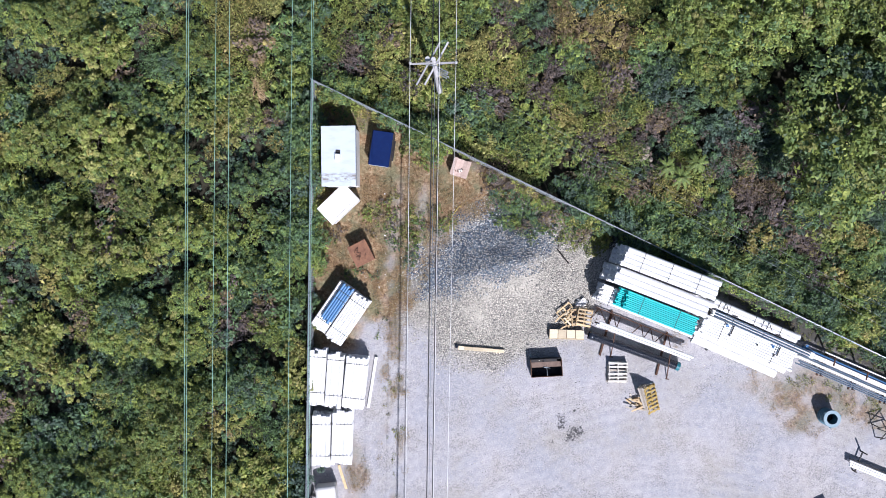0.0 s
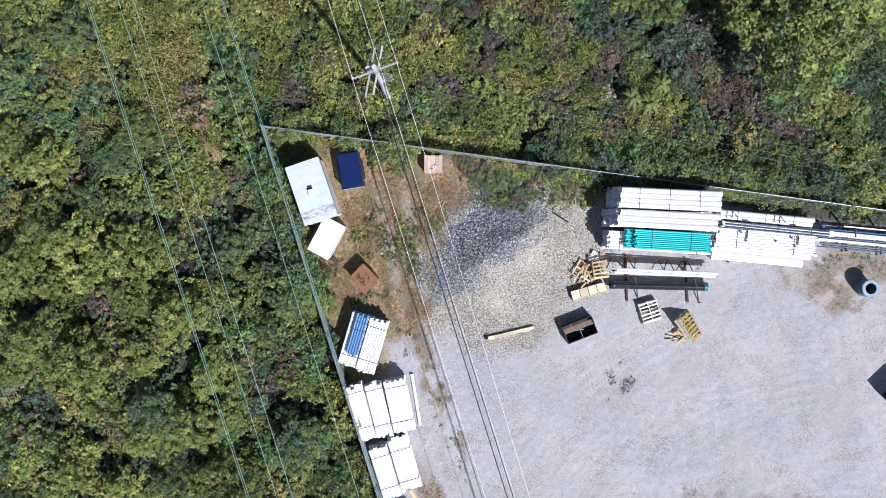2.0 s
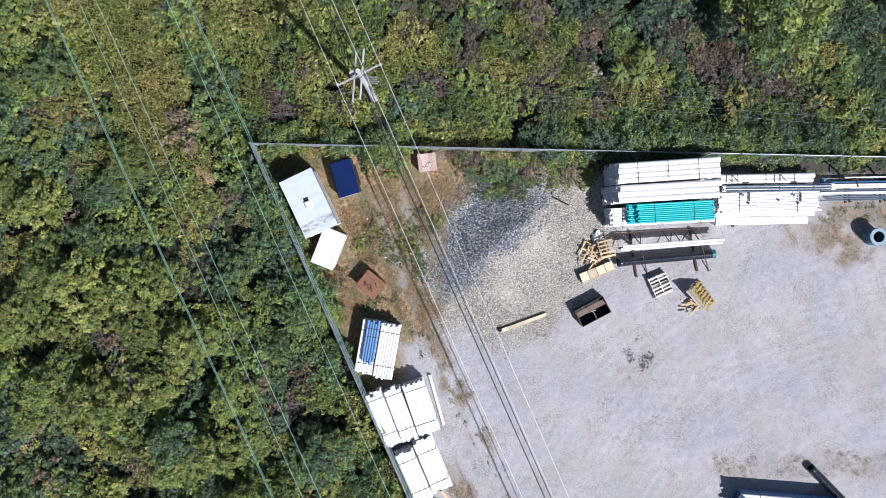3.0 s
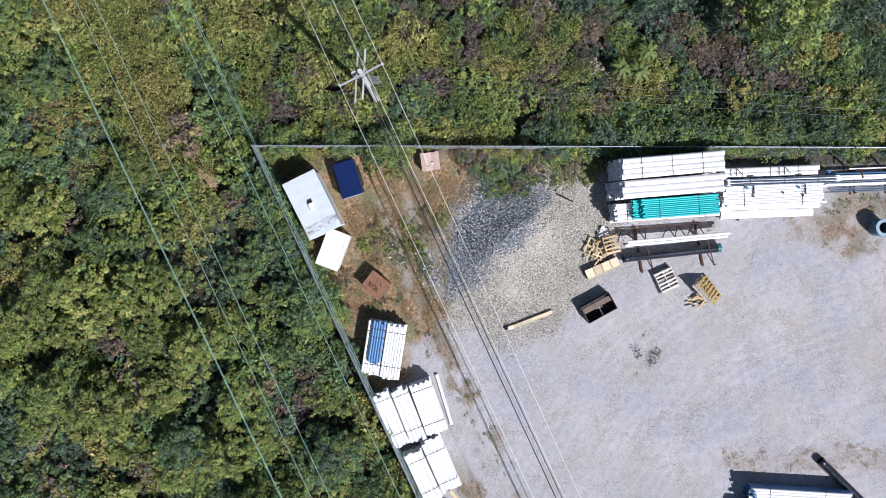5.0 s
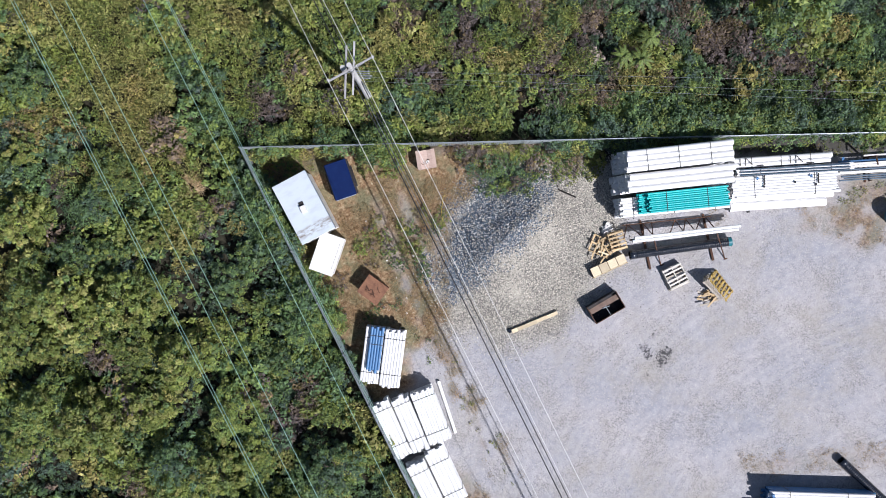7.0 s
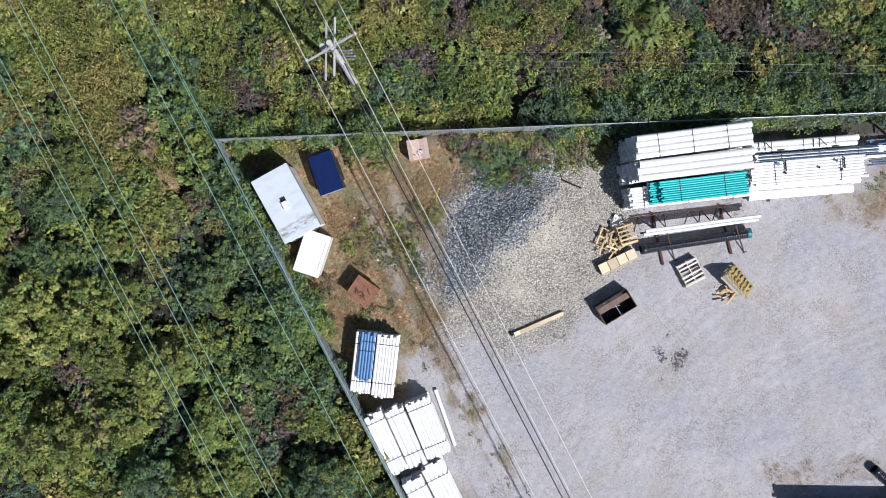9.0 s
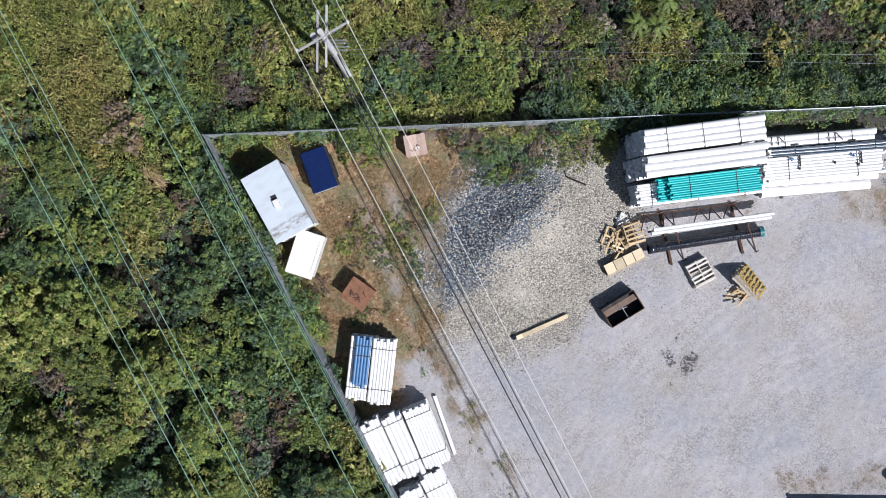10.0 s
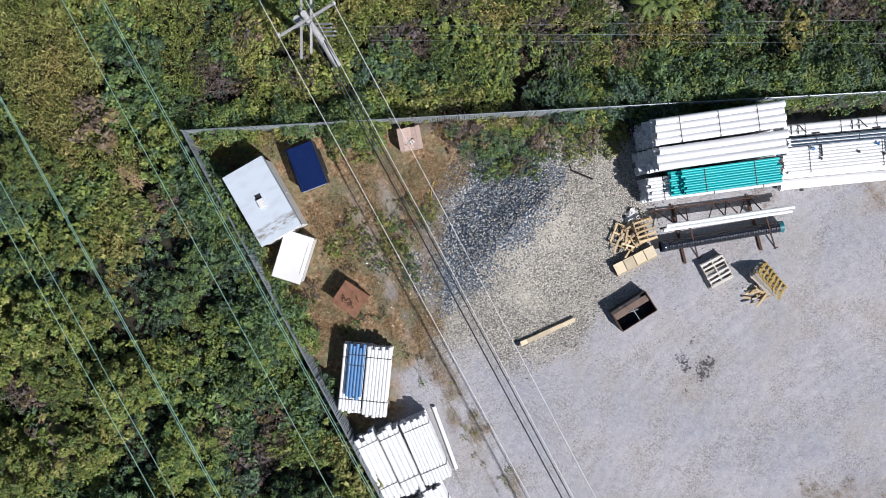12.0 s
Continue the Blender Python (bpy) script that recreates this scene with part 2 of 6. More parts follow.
    # blue-grey stone with the north slope's shade mixed into its colour
    shaded_slate = n.ramp(n.node("ShaderNodeSeparateColor", Color=cell.outputs["Color"]).outputs[1],
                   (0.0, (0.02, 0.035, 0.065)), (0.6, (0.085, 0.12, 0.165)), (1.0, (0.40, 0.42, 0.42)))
    shaded_slate = n.mix(1.0, shaded_slate, gap, "MULTIPLY")
    # packed pale fines between the coarse pieces
    fines = n.ramp(n.noise(3.0, 7, p, 0.7), (0.30, (0.36, 0.335, 0.29)), (0.70, (0.56, 0.52, 0.455)))
    stone = n.mix(n.ramp(n.noise(0.42, 5, p, 0.6), (0.47, 0.0), (0.62, 0.75)), stone, fines)
    # dry grass litter on bare soil
    litter = n.ramp(n.noise(5.0, 9, p, 0.8), (0.34, (0.040, 0.027, 0.019)), (0.46, (0.20, 0.118, 0.064)), (0.56, (0.34, 0.240, 0.140)), (0.67, (0.52, 0.46, 0.35)))
    litter = n.mix(n.ramp(n.noise(0.9, 5, p), (0.43, 0.0), (0.60, 0.9)), litter, n.ramp(n.noise(7.0, 8, p, 0.8), (0.35, (0.055, 0.06, 0.03)), (0.65, (0.27, 0.25, 0.15))))
    # soil under the growth, with its shade put into the near-black colour
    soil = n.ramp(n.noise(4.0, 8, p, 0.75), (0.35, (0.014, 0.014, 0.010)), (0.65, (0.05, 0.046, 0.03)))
    oil = n.attribute("oil")
    c = n.mix(n.attribute("coarse"), fine, stone)
    c = n.mix(n.attribute("shaded_slate"), c, shaded_slate)
    c = n.mix(n.attribute("dry"), c, litter)
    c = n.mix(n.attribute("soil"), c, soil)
    drops = n.ramp(n.math("ADD", n.noise(6.0, 6, p, 0.78), n.math("MULTIPLY", oil, 0.26)), (0.72, 0.0), (0.76, 0.9))
    c = n.mix(drops, c, (0.045, 0.045, 0.05))
    rough_h = n.mix(n.attribute("coarse"), n.noise(14.0, 8, p, 0.7), n.math("SUBTRACT", 1.0, cell.outputs["Distance"]))
    n.bump(rough_h, 0.85, 0.05)
    return n.done(c, 0.92, 0, 0.25)


def leaf_material(name, stops, through=0.2, low=0.34, high=1.62):
    """Leaves: each plant has its own tone along the stops, each leaf a little of its own."""
    n = Nodes(name)
    tone = n.math("ADD", n.attribute("tone"), n.math("MULTIPLY", n.math("SUBTRACT", n.attribute("leaf"), 0.5), 0.10))
    c = n.ramp(tone, *stops)
    c = n.mix(1.0, c, n.ramp(n.attribute("leaf"), (0.0, low), (0.5, 0.86), (1.0, high)), "MULTIPLY")
    c = n.mix(1.0, c, n.ramp(n.random(), (0.0, 0.66), (1.0, 1.08)), "MULTIPLY")
    n.done(c, 0.55, 0, 0.35)
    t = n.node("ShaderNodeBsdfTranslucent", Color=n.mix(1.0, c, (1.25, 1.2, 0.6), "MULTIPLY"))
    m = n.node("ShaderNodeMixShader", Fac=through)
    n.tree.links.new(n.bsdf.outputs[0], m.inputs[1])
    n.tree.links.new(t.outputs[0], m.inputs[2])
    n.tree.links.new(m.outputs[0], n.out.inputs["Surface"])
    return n.mat


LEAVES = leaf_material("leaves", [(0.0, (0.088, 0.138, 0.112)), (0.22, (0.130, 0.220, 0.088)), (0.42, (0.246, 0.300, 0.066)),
                                  (0.58, (0.335, 0.330, 0.118)), (0.70, (0.42, 0.365, 0.115)), (0.80, (0.28, 0.205, 0.12)), (0.90, (0.20, 0.155, 0.125)), (1.0, (0.15, 0.125, 0.13))])
STRAW = leaf_material("dry_stalks", [(0.0, (0.24, 0.23, 0.10)), (0.4, (0.40, 0.31, 0.17)), (0.7, (0.50, 0.34, 0.19)), (1.0, (0.60, 0.50, 0.33))], 0.25, 0.6, 1.2)
WET_WOOD = timber("dark_weathered_branch", (0.035, 0.030, 0.028), (0.015, 0.013, 0.012), 0.7)
BARK = timber("bark", (0.20, 0.17, 0.14), (0.09, 0.075, 0.06), 0.9, (20, 20, 3))

# ---- ground ----
FENCE_CORNER, FENCE_EAST, FENCE_SOUTH = Vector((-9.15, 9.28, 0)), Vector((40.0, -14.72, 0)), Vector((-9.80, -34.0, 0))
YARD = [(-9.2, 9.2), (40.0, -14.8), (60.0, -60.0), (-10.2, -60.0)]
DRY = [(-9.6, 9.6), (-1.5, 5.8), (1.7, 4.1), (1.9, 2.5), (0.5, 1.7), (-0.9, 1.0), (-1.9, -0.2), (-2.9, -1.8), (-3.6, -3.6), (-4.9, -4.3), (-6.4, -4.6), (-7.2, -6.4), (-10.0, -7.0)]
COARSE = [(-3.4, -1.2), (-0.6, 1.4), (2.6, 2.6), (5.5, 1.4), (8.3, -0.6), (7.6, -3.0), (6.0, -5.8), (2.5, -7.2), (-1.9, -7.0), (-3.6, -4.2)]
# outline of the dark stone together with the heap's shaded north face
SHADED_SLATE = [(-3.3, -1.8), (-2.4, -1.2), (-1.2, -0.5), (-0.4, 0.8), (1.4, 1.8), (3.3, 0.8), (4.6, 0.0), (4.2, -0.6), (2.9, -1.35), (1.4, -1.95), (0.0, -2.0), (-1.0, -2.7), (-2.6, -3.0)]

EAST_GRASS = [(16.2, -7.3), (24.5, -9.6), (24.5, -11.3), (22.0, -10.6), (20.2, -11.4), (18.6, -10.8), (17.2, -9.6)]


def fence_side(x, y):
    """Metres south of the north fence's line."""
    d = (FENCE_EAST - FENCE_CORNER).normalized()
    return -((np.asarray(y) - FENCE_CORNER.y) * d.x - (np.asarray(x) - FENCE_CORNER.x) * d.y)


def west_line(y):
    return FENCE_CORNER.x + (FENCE_CORNER.y - np.asarray(y)) * (FENCE_SOUTH.x - FENCE_CORNER.x) / (FENCE_CORNER.y - FENCE_SOUTH.y)


def heap(x, y):
    """The heap of crushed stone: a crest from west to east, gentle to the south, steep to the north."""
    rag = 0.9 * (fractal(x, y, 2.2, 33) - 0.5)
    u, v = (x - 1.5) * 0.962 + (y + 1.45) * 0.272, (y + 1.45) * 0.962 - (x - 1.5) * 0.272 + rag
    k = smooth(4.2, 1.4, np.abs(u))
    up = np.where(v < 0, smooth(-4.3, 0.5, v), 0.97 * np.clip(1 - v / 2.3, 0, 1) ** 1.15)
    return 1.15 * k * up * (0.85 + 0.3 * fractal(x, y, 1.0, 31))


def ground_height(x, y):
    wob = 0.05 * (fractal(x, y, 3.0, 3) - 0.5) + 0.10 * (fractal(x, y, 9.0, 9) - 0.5)
    return wob * smooth(0.0, 3.0, np.abs(x + 1) + np.abs(y)) + heap(x, y)


def build_ground():
    axis = np.concatenate([-np.geomspace(3000, 34, 22)[:-1], np.arange(-33.5, 33.6, 0.25), np.geomspace(34, 3000, 22)[1:]])
    xs, ys = axis, axis
    X, Y = np.meshgrid(xs, ys)
    far = smooth(34, 60, np.maximum(np.abs(X), np.abs(Y)))
    Z = ground_height(X, Y) * (1 - far)
    n, m = len(xs), len(ys)
    idx = np.arange(n * m).reshape(m, n)
    quads = np.stack([idx[:-1, :-1], idx[:-1, 1:], idx[1:, 1:], idx[1:, :-1]], -1).reshape(-1, 4)
    me = raw_mesh("ground", np.stack([X, Y, Z], -1).reshape(-1, 3), quads)
    w = (fractal(X, Y, 1.6, 11) - 0.5)
    w2 = (fractal(X, Y, 0.5, 17) - 0.5)
    yard = smooth(-0.35, 0.35, inside(YARD, X, Y) + 0.6 * w2)
    dry = smooth(-0.5, 0.5, inside(DRY, X, Y) + 1.8 * w + 0.8 * w2)
    strip = smooth(0.5, -0.5, fence_side(X, Y) - 1.5 + 2.2 * w) * smooth(9.5, 7.0, X)
    wheel = np.exp(-((X + 4.65 - 0.9 * w) / 0.65) ** 2) * smooth(-3.0, -5.0, Y) * smooth(0.40, 0.60, fractal(X, Y * 0.5, 0.5, 41))
    edge = np.exp(-((X + 6.6 + 0.4 * w) / 0.9) ** 2) * smooth(-10.2, -11.2, Y) * smooth(0.35, 0.6, fractal(X, Y, 1.8, 44))
    tank = smooth(-0.8, 0.8, inside(EAST_GRASS, X, Y) + 2.0 * w) * (0.35 + 0.65 * smooth(0.38, 0.60, fractal(X, Y, 0.7, 47)))
    rack = smooth(0.8, -0.6, np.abs(Y + 3.6 + 0.47 * (X - 10)) - 0.6 + 2 * w) * smooth(18, 20, X)
    se = smooth(0.9, -0.3, np.abs(Y + 19.7 + 0.4 * (X - 9)) - 0.4 + 1.6 * w) * smooth(6.0, 8.0, X) * smooth(22.0, 14.0, X)
    dry = np.clip(np.maximum.reduce([dry, 0.8 * strip, 0.5 * wheel, 0.6 * edge, 0.75 * tank, 0.6 * rack, 0.28 * se]), 0, 1)
    track = (np.exp(-((X + 4.6 - 0.12 * Y) / 0.35) ** 2) + np.exp(-((X + 3.1 - 0.10 * Y) / 0.35) ** 2)) * smooth(-4.5, -2, Y) * smooth(4.5, 1.5, Y)
    dry = np.clip(dry - 0.55 * track * smooth(0.3, 0.5, fractal(X, Y, 0.8, 61)), 0, 1)
    stains = [(6.2, -10.05, 0.40), (5.40, -11.0, 0.45), (6.25, -11.35, 0.45), (5.85, -11.75, 0.35), (4.75, -12.0, 0.28), (5.3, -10.45, 0.3), (6.5, -11.3, 0.3)]
    oil = sum(np.exp(-((X - a) ** 2 + (Y - b) ** 2) / r ** 2) for a, b, r in stains)
    layers = {"coarse": smooth(-0.9, 0.7, inside(COARSE, X, Y) + 2.0 * w), "shaded_slate": 0.85 * smooth(-0.5, 0.5, inside(SHADED_SLATE, X, Y) + 1.2 * w + 2.6 * w2),
              # soil also darkens a strip inside the fence, as shade of the overhang
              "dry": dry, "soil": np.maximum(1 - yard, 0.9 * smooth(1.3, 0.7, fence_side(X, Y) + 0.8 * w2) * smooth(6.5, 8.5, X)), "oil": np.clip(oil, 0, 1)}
    for name, v in layers.items():
        me.attributes.new(name, "FLOAT", "POINT").data.foreach_set("value", np.ascontiguousarray(v.reshape(-1), np.float32))
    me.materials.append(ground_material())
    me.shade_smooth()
    tagged(new("ground", me), "pale gravel yard with dry grass and soil coloured as shaded", "ground", kind="structure")


def raw_mesh(name, verts, faces):
    """A mesh from arrays of vertices and of triangles or quads."""
    me = bpy.data.meshes.new(name)
    k = faces.shape[1]
    me.vertices.add(len(verts))
    me.vertices.foreach_set("co", np.ascontiguousarray(verts, np.float32).reshape(-1))
    me.loops.add(faces.size)
    me.loops.foreach_set("vertex_index", np.ascontiguousarray(faces, np.int32).reshape(-1))
    me.polygons.add(len(faces))
    me.polygons.foreach_set("loop_start", np.arange(0, faces.size, k, dtype=np.int32))
    me.polygons.foreach_set("loop_total", np.full(len(faces), k, np.int32))
    me.update(calc_edges=True)
    me.validate()
    return me


build_ground()

# ---- growth ----
def leaf_shapes(centres, size, r, up=0.5, slim=0.55, out=None):
    """Pointed leaves at the given places, turned at random, more or less facing the sky or outwards from their clump."""
    n = len(centres)
    normal = r.normal(size=(n, 3))
    normal /= np.linalg.norm(normal, axis=1)[:, None]
    normal[:, 2] = np.abs(normal[:, 2]) + up
    if out is not None:
        normal = 0.8 * normal + 0.5 * out
    normal /= np.linalg.norm(normal, axis=1)[:, None] + 1e-9
    a = np.cross(normal, r.normal(size=(n, 3)))
    a /= np.linalg.norm(a, axis=1)[:, None] + 1e-9
    b = np.cross(normal, a)
    s = (size * r.uniform(0.55, 1.5, n))[:, None]
    v = np.stack([centres + a * s, centres - a * s * 0.7 + b * s * slim, centres - a * s * 0.7 - b * s * slim], 1)
    return v.reshape(-1, 3)


def crown_cloud(r, radius, height, clumps, per, size, flat=0.85, base=0.25, spread=0.125, up=0.45):
    """A crown of leaf clumps, thick over its top and gappy at its rim; gives the leaves, their tones and their light or dark."""
    k = r.uniform(0, 1, clumps) ** 0.55
    ang = r.uniform(0, math.tau, clumps)
    lobes = 1 + 0.22 * np.sin(ang * 3 + r.uniform(0, 6)) + 0.12 * np.sin(ang * 5 + r.uniform(0, 6))
    rad = radius * k * lobes
    top = base * height + (1 - base) * height * np.sqrt(np.clip(1 - (k * flat) ** 2, 0, 1))
    z = top * r.uniform(0.70, 1.0, clumps)
    centre = np.stack([rad * np.cos(ang), rad * np.sin(ang), z], 1)
    rr = radius * spread * r.uniform(0.6, 1.3, clumps)
    d = r.normal(size=(clumps, per, 3))
    d /= np.linalg.norm(d, axis=2)[:, :, None]
    out = d.copy()
    d *= r.uniform(0.35, 1.0, (clumps, per, 1)) ** 0.5
    d[:, :, 2] *= 0.7
    pts = (centre[:, None] + d * rr[:, None, None]).reshape(-1, 3)
    pts[:, 2] = np.maximum(pts[:, 2], 0.04)
    clump_tone = np.repeat(r.normal(0, 0.085, clumps), per)
    shade = np.clip(0.55 * np.repeat(r.random(clumps), per) + 0.45 * r.random(clumps * per), 0, 1)
    return leaf_shapes(pts, size, r, up, out=out.reshape(-1, 3)), clump_tone, shade


def leaf_mesh(name, verts, tone, leaf, material):
    me = raw_mesh(name, verts, np.arange(len(verts)).reshape(-1, 3))
    me.attributes.new("tone", "FLOAT", "FACE").data.foreach_set("value", np.ascontiguousarray(np.clip(tone, 0, 1), np.float32))
    me.attributes.new("leaf", "FLOAT", "FACE").data.foreach_set("value", np.ascontiguousarray(leaf, np.float32))
    me.materials.append(material)
    return me


def trunk_bm(r, height, radius):
    """A tapered, slightly bent trunk that forks into limbs."""
    bm = bmesh.new()
    lean = Vector((r.normal(0, 0.05), r.normal(0, 0.05), 0)) * height
    fork = lean * 0.5 + Vector((0, 0, height * 0.42))
    thick = 0.022 * height
    add_rod(bm, (0, 0, -0.1), fork, thick, thick * 0.7, 7)
    for i in range(6):
        a = math.tau * i / 6 + r.uniform(-0.4, 0.4)
        reach = radius * r.uniform(0.45, 0.8)
        elbow = fork + Vector((math.cos(a) * reach * 0.5, math.sin(a) * reach * 0.5, height * 0.18))
        tip = elbow + Vector((math.cos(a) * reach * 0.5, math.sin(a) * reach * 0.5, height * r.uniform(0.12, 0.22)))
        add_rod(bm, fork, elbow, thick * 0.55, thick * 0.35, 6)
        add_rod(bm, elbow, tip, thick * 0.35, thick * 0.12, 5)
        for s in (-1, 1):
            twig = elbow + Vector((math.cos(a + s * 0.8) * reach * 0.45, math.sin(a + s * 0.8) * reach * 0.45, height * 0.12))
            add_rod(bm, elbow, twig, thick * 0.25, thick * 0.08, 5)
    return bm


def tree_kind(seed, height, radius, tone, clumps, per, size):
    """A trunk and a crown, one metre-true tree."""
    r = np.random.default_rng(seed)
    v, ct, leaf = crown_cloud(r, radius, height, clumps, per, size)
    crown = leaf_mesh("crown", v, tone + ct + r.normal(0, 0.03, len(leaf)), leaf, LEAVES)
    return mesh_of("trunk", trunk_bm(r, height, radius), BARK), crown


TREE_KINDS = [tree_kind(100 + i, h, q, t, c, p, s) for i, (h, q, t, c, p, s) in enumerate([
    (3.6, 1.6, 0.28, 118, 42, 0.066), (4.0, 2.0, 0.36, 165, 42, 0.070), (3.2, 1.4, 0.20, 100, 42, 0.062), (4.3, 2.2, 0.34, 190, 42, 0.072),
    (3.8, 1.8, 0.22, 145, 42, 0.066), (3.4, 1.5, 0.40, 114, 42, 0.068), (4.0, 1.9, 0.16, 150, 42, 0.066), (3.0, 1.3, 0.44, 94, 42, 0.066)])]
TREE_WORDS = ["mid-green", "olive-green", "dark green", "yellowish green", "green", "yellow-green", "dark bluish green", "golden-green"]


def plant_tree(kind, x, y, scale, turn, place):
    trunk, crown = TREE_KINDS[kind]
    t = empty("tree", pose(x, y, float(ground_height(np.array(x), np.array(y))), 0, 0, turn),
              f"{TREE_WORDS[kind]} young broadleaf tree {place}", "tree", "trees round the yard")
    t.scale = (scale, scale, scale * 0.88)
    part("trunk", trunk, None, t)
    part("crown", crown, None, t)


def scattered(x0, x1, y0, y1, gap, keep, seed):
    """Places about gap metres apart where keep(x, y) holds."""
    r = np.random.default_rng(seed)
    gx, gy = np.meshgrid(np.arange(x0, x1, gap), np.arange(y0, y1, gap))
    gx, gy = gx.ravel() + r.uniform(-0.45, 0.45, gx.size) * gap, gy.ravel() + r.uniform(-0.45, 0.45, gy.size) * gap
    ok = keep(gx, gy)
    return gx[ok], gy[ok]


MEADOW = [(-16.8, 27.0), (-16.3, 18.0), (-15.2, 13.2), (-13.6, 9.6), (-11.6, 8.6), (-12.2, 11.8), (-11.3, 14.4), (-10.9, 17.2), (-9.8, 19.0), (-9.6, 27.0)]

# what grows where outside the fence: plan place and radius of each stand
BRIGHT_TREES = [(-25.7, 12.7, 1.3), (-23.1, 13.0, 1.3), (-21.5, 11.1, 1.3), (-22.5, 7.6, 1.5), (-21.2, 6.3, 1.6), (-24.8, 6.1, 1.3), (-26.4, 5.6, 1.0), (-18.6, 4.7, 1.5),
                (-24.8, 1.5, 1.6), (-23.2, -0.1, 1.6), (-19.2, 2.6, 1.4), (-21.2, 4.4, 1.1), (-23.2, -7.9, 1.1), (-20.9, -5.6, 1.2), (-18.3, -5.6, 1.4), (-16.1, -3.3, 1.3)]
MORE_BRIGHT_TREES = [(-25.8, -6.2, 1.0), (-25.9, -14.0, 1.2), (-19.8, -0.7, 1.3), (-17.1, 0.5, 1.4), (-17.1, 4.6, 1.2), (-16.3, -5.8, 1.1), (-23.6, 4.4, 0.9), (-16.1, 7.4, 0.9),
                     (-21.6, -13.6, 1.2), (-18.2, -12.6, 1.0), (16.1, 11.7, 1.9), (18.9, 12.6, 1.8), (12.4, 12.6, 1.8)]
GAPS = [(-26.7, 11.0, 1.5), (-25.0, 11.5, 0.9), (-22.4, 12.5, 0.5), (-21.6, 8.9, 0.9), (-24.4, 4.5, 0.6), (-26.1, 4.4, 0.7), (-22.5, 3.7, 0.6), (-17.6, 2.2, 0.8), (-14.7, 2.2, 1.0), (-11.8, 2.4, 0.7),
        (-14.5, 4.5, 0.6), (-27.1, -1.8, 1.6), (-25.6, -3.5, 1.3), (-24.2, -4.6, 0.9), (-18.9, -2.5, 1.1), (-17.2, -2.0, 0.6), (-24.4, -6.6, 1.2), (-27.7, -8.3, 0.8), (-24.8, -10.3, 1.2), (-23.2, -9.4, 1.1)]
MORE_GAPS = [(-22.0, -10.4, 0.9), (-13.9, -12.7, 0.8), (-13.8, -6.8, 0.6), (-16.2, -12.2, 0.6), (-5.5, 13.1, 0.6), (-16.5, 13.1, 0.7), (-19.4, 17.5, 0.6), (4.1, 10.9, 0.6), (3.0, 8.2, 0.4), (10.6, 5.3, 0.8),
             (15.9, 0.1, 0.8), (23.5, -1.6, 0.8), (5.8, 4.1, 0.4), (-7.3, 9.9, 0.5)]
DARK_SHRUBS = [(-18.6, 10.3, 1.6), (-17.9, 19.1, 1.3), (-9.9, 14.6, 0.9), (-10.5, 12.7, 1.2), (-10.2, 11.0, 0.9), (-9.9, 8.3, 0.7), (-9.8, 5.8, 0.8), (-13.5, 4.2, 1.3), (-11.7, 3.4, 1.2), (-10.3, 1.2, 1.2),
               (-12.4, 0.5, 1.3), (-14.0, -1.0, 1.4), (-11.8, -1.4, 1.3), (-21.9, -1.9, 1.4), (-20.6, -3.6, 1.3), (-13.7, -8.6, 1.5), (-16.3, -8.6, 1.3), (-10.5, -3.9, 0.9), (-20.0, -9.0, 1.8), (-26.6, -4.6, 1.0)]
MORE_DARK_SHRUBS = [(-1.9, 6.9, 0.9), (0.9, 6.6, 1.0), (3.0, 6.2, 1.3), (4.2, 4.7, 1.2), (7.0, 2.6, 1.1), (10.8, 1.4, 1.3), (12.9, 0.2, 1.3), (15.5, -0.9, 1.3), (18.2, -2.3, 1.3), (20.4, -3.8, 1.3),
                    (-11.6, -11.0, 1.4), (-20.3, 12.9, 1.1), (-19.9, 9.0, 1.0)]
PURPLE_WEEDS = [(-12.6, 7.2, 0.8), (-6.9, 11.0, 0.8), (-6.5, 10.0, 0.8), (-8.4, 10.1, 0.7), (-13.4, -5.1, 1.2), (-12.2, -4.0, 0.8), (1.0, 8.6, 1.0), (1.6, 7.6, 0.9), (1.2, 10.6, 0.5), (1.5, 12.5, 0.8),
                (11.3, 7.0, 0.9), (9.4, 3.2, 0.8), (16.7, 2.9, 1.0), (5.1, 4.8, 0.5), (12.8, 1.8, 0.5), (-19.2, 12.2, 0.6), (-15.4, -2.6, 0.5), (-21.8, 2.4, 0.6), (3.9, 9.0, 0.7), (19.6, 0.2, 1.1)]
GOLD_SPOTS = [(7.3, 5.2, 0.6), (2.4, 11.0, 0.5), (-5.9, 15.6, 0.4), (22.5, 0.2, 0.5), (17.8, 0.6, 0.35), (14.0, 2.2, 0.4), (15.4, 2.9, 0.35), (-11.4, 5.7, 0.4), (-15.5, 3.9, 0.5), (8.5, 8.5, 0.4), (19.5, 3.0, 0.35), (-1.5, 4.9, 0.5)]
LIME_SPOTS = [(0.7, 9.6, 0.9), (-11.6, 16.5, 0.6), (-8.4, 17.3, 0.9), (-8.3, 12.6, 0.6), (0.1, 11.8, 0.8), (4.8, 9.0, 0.9), (7.0, 9.2, 1.1), (9.8, 7.4, 0.9), (12.5, 4.5, 0.8), (-1.1, 13.5, 0.7), (2.9, 10.2, 0.7)]
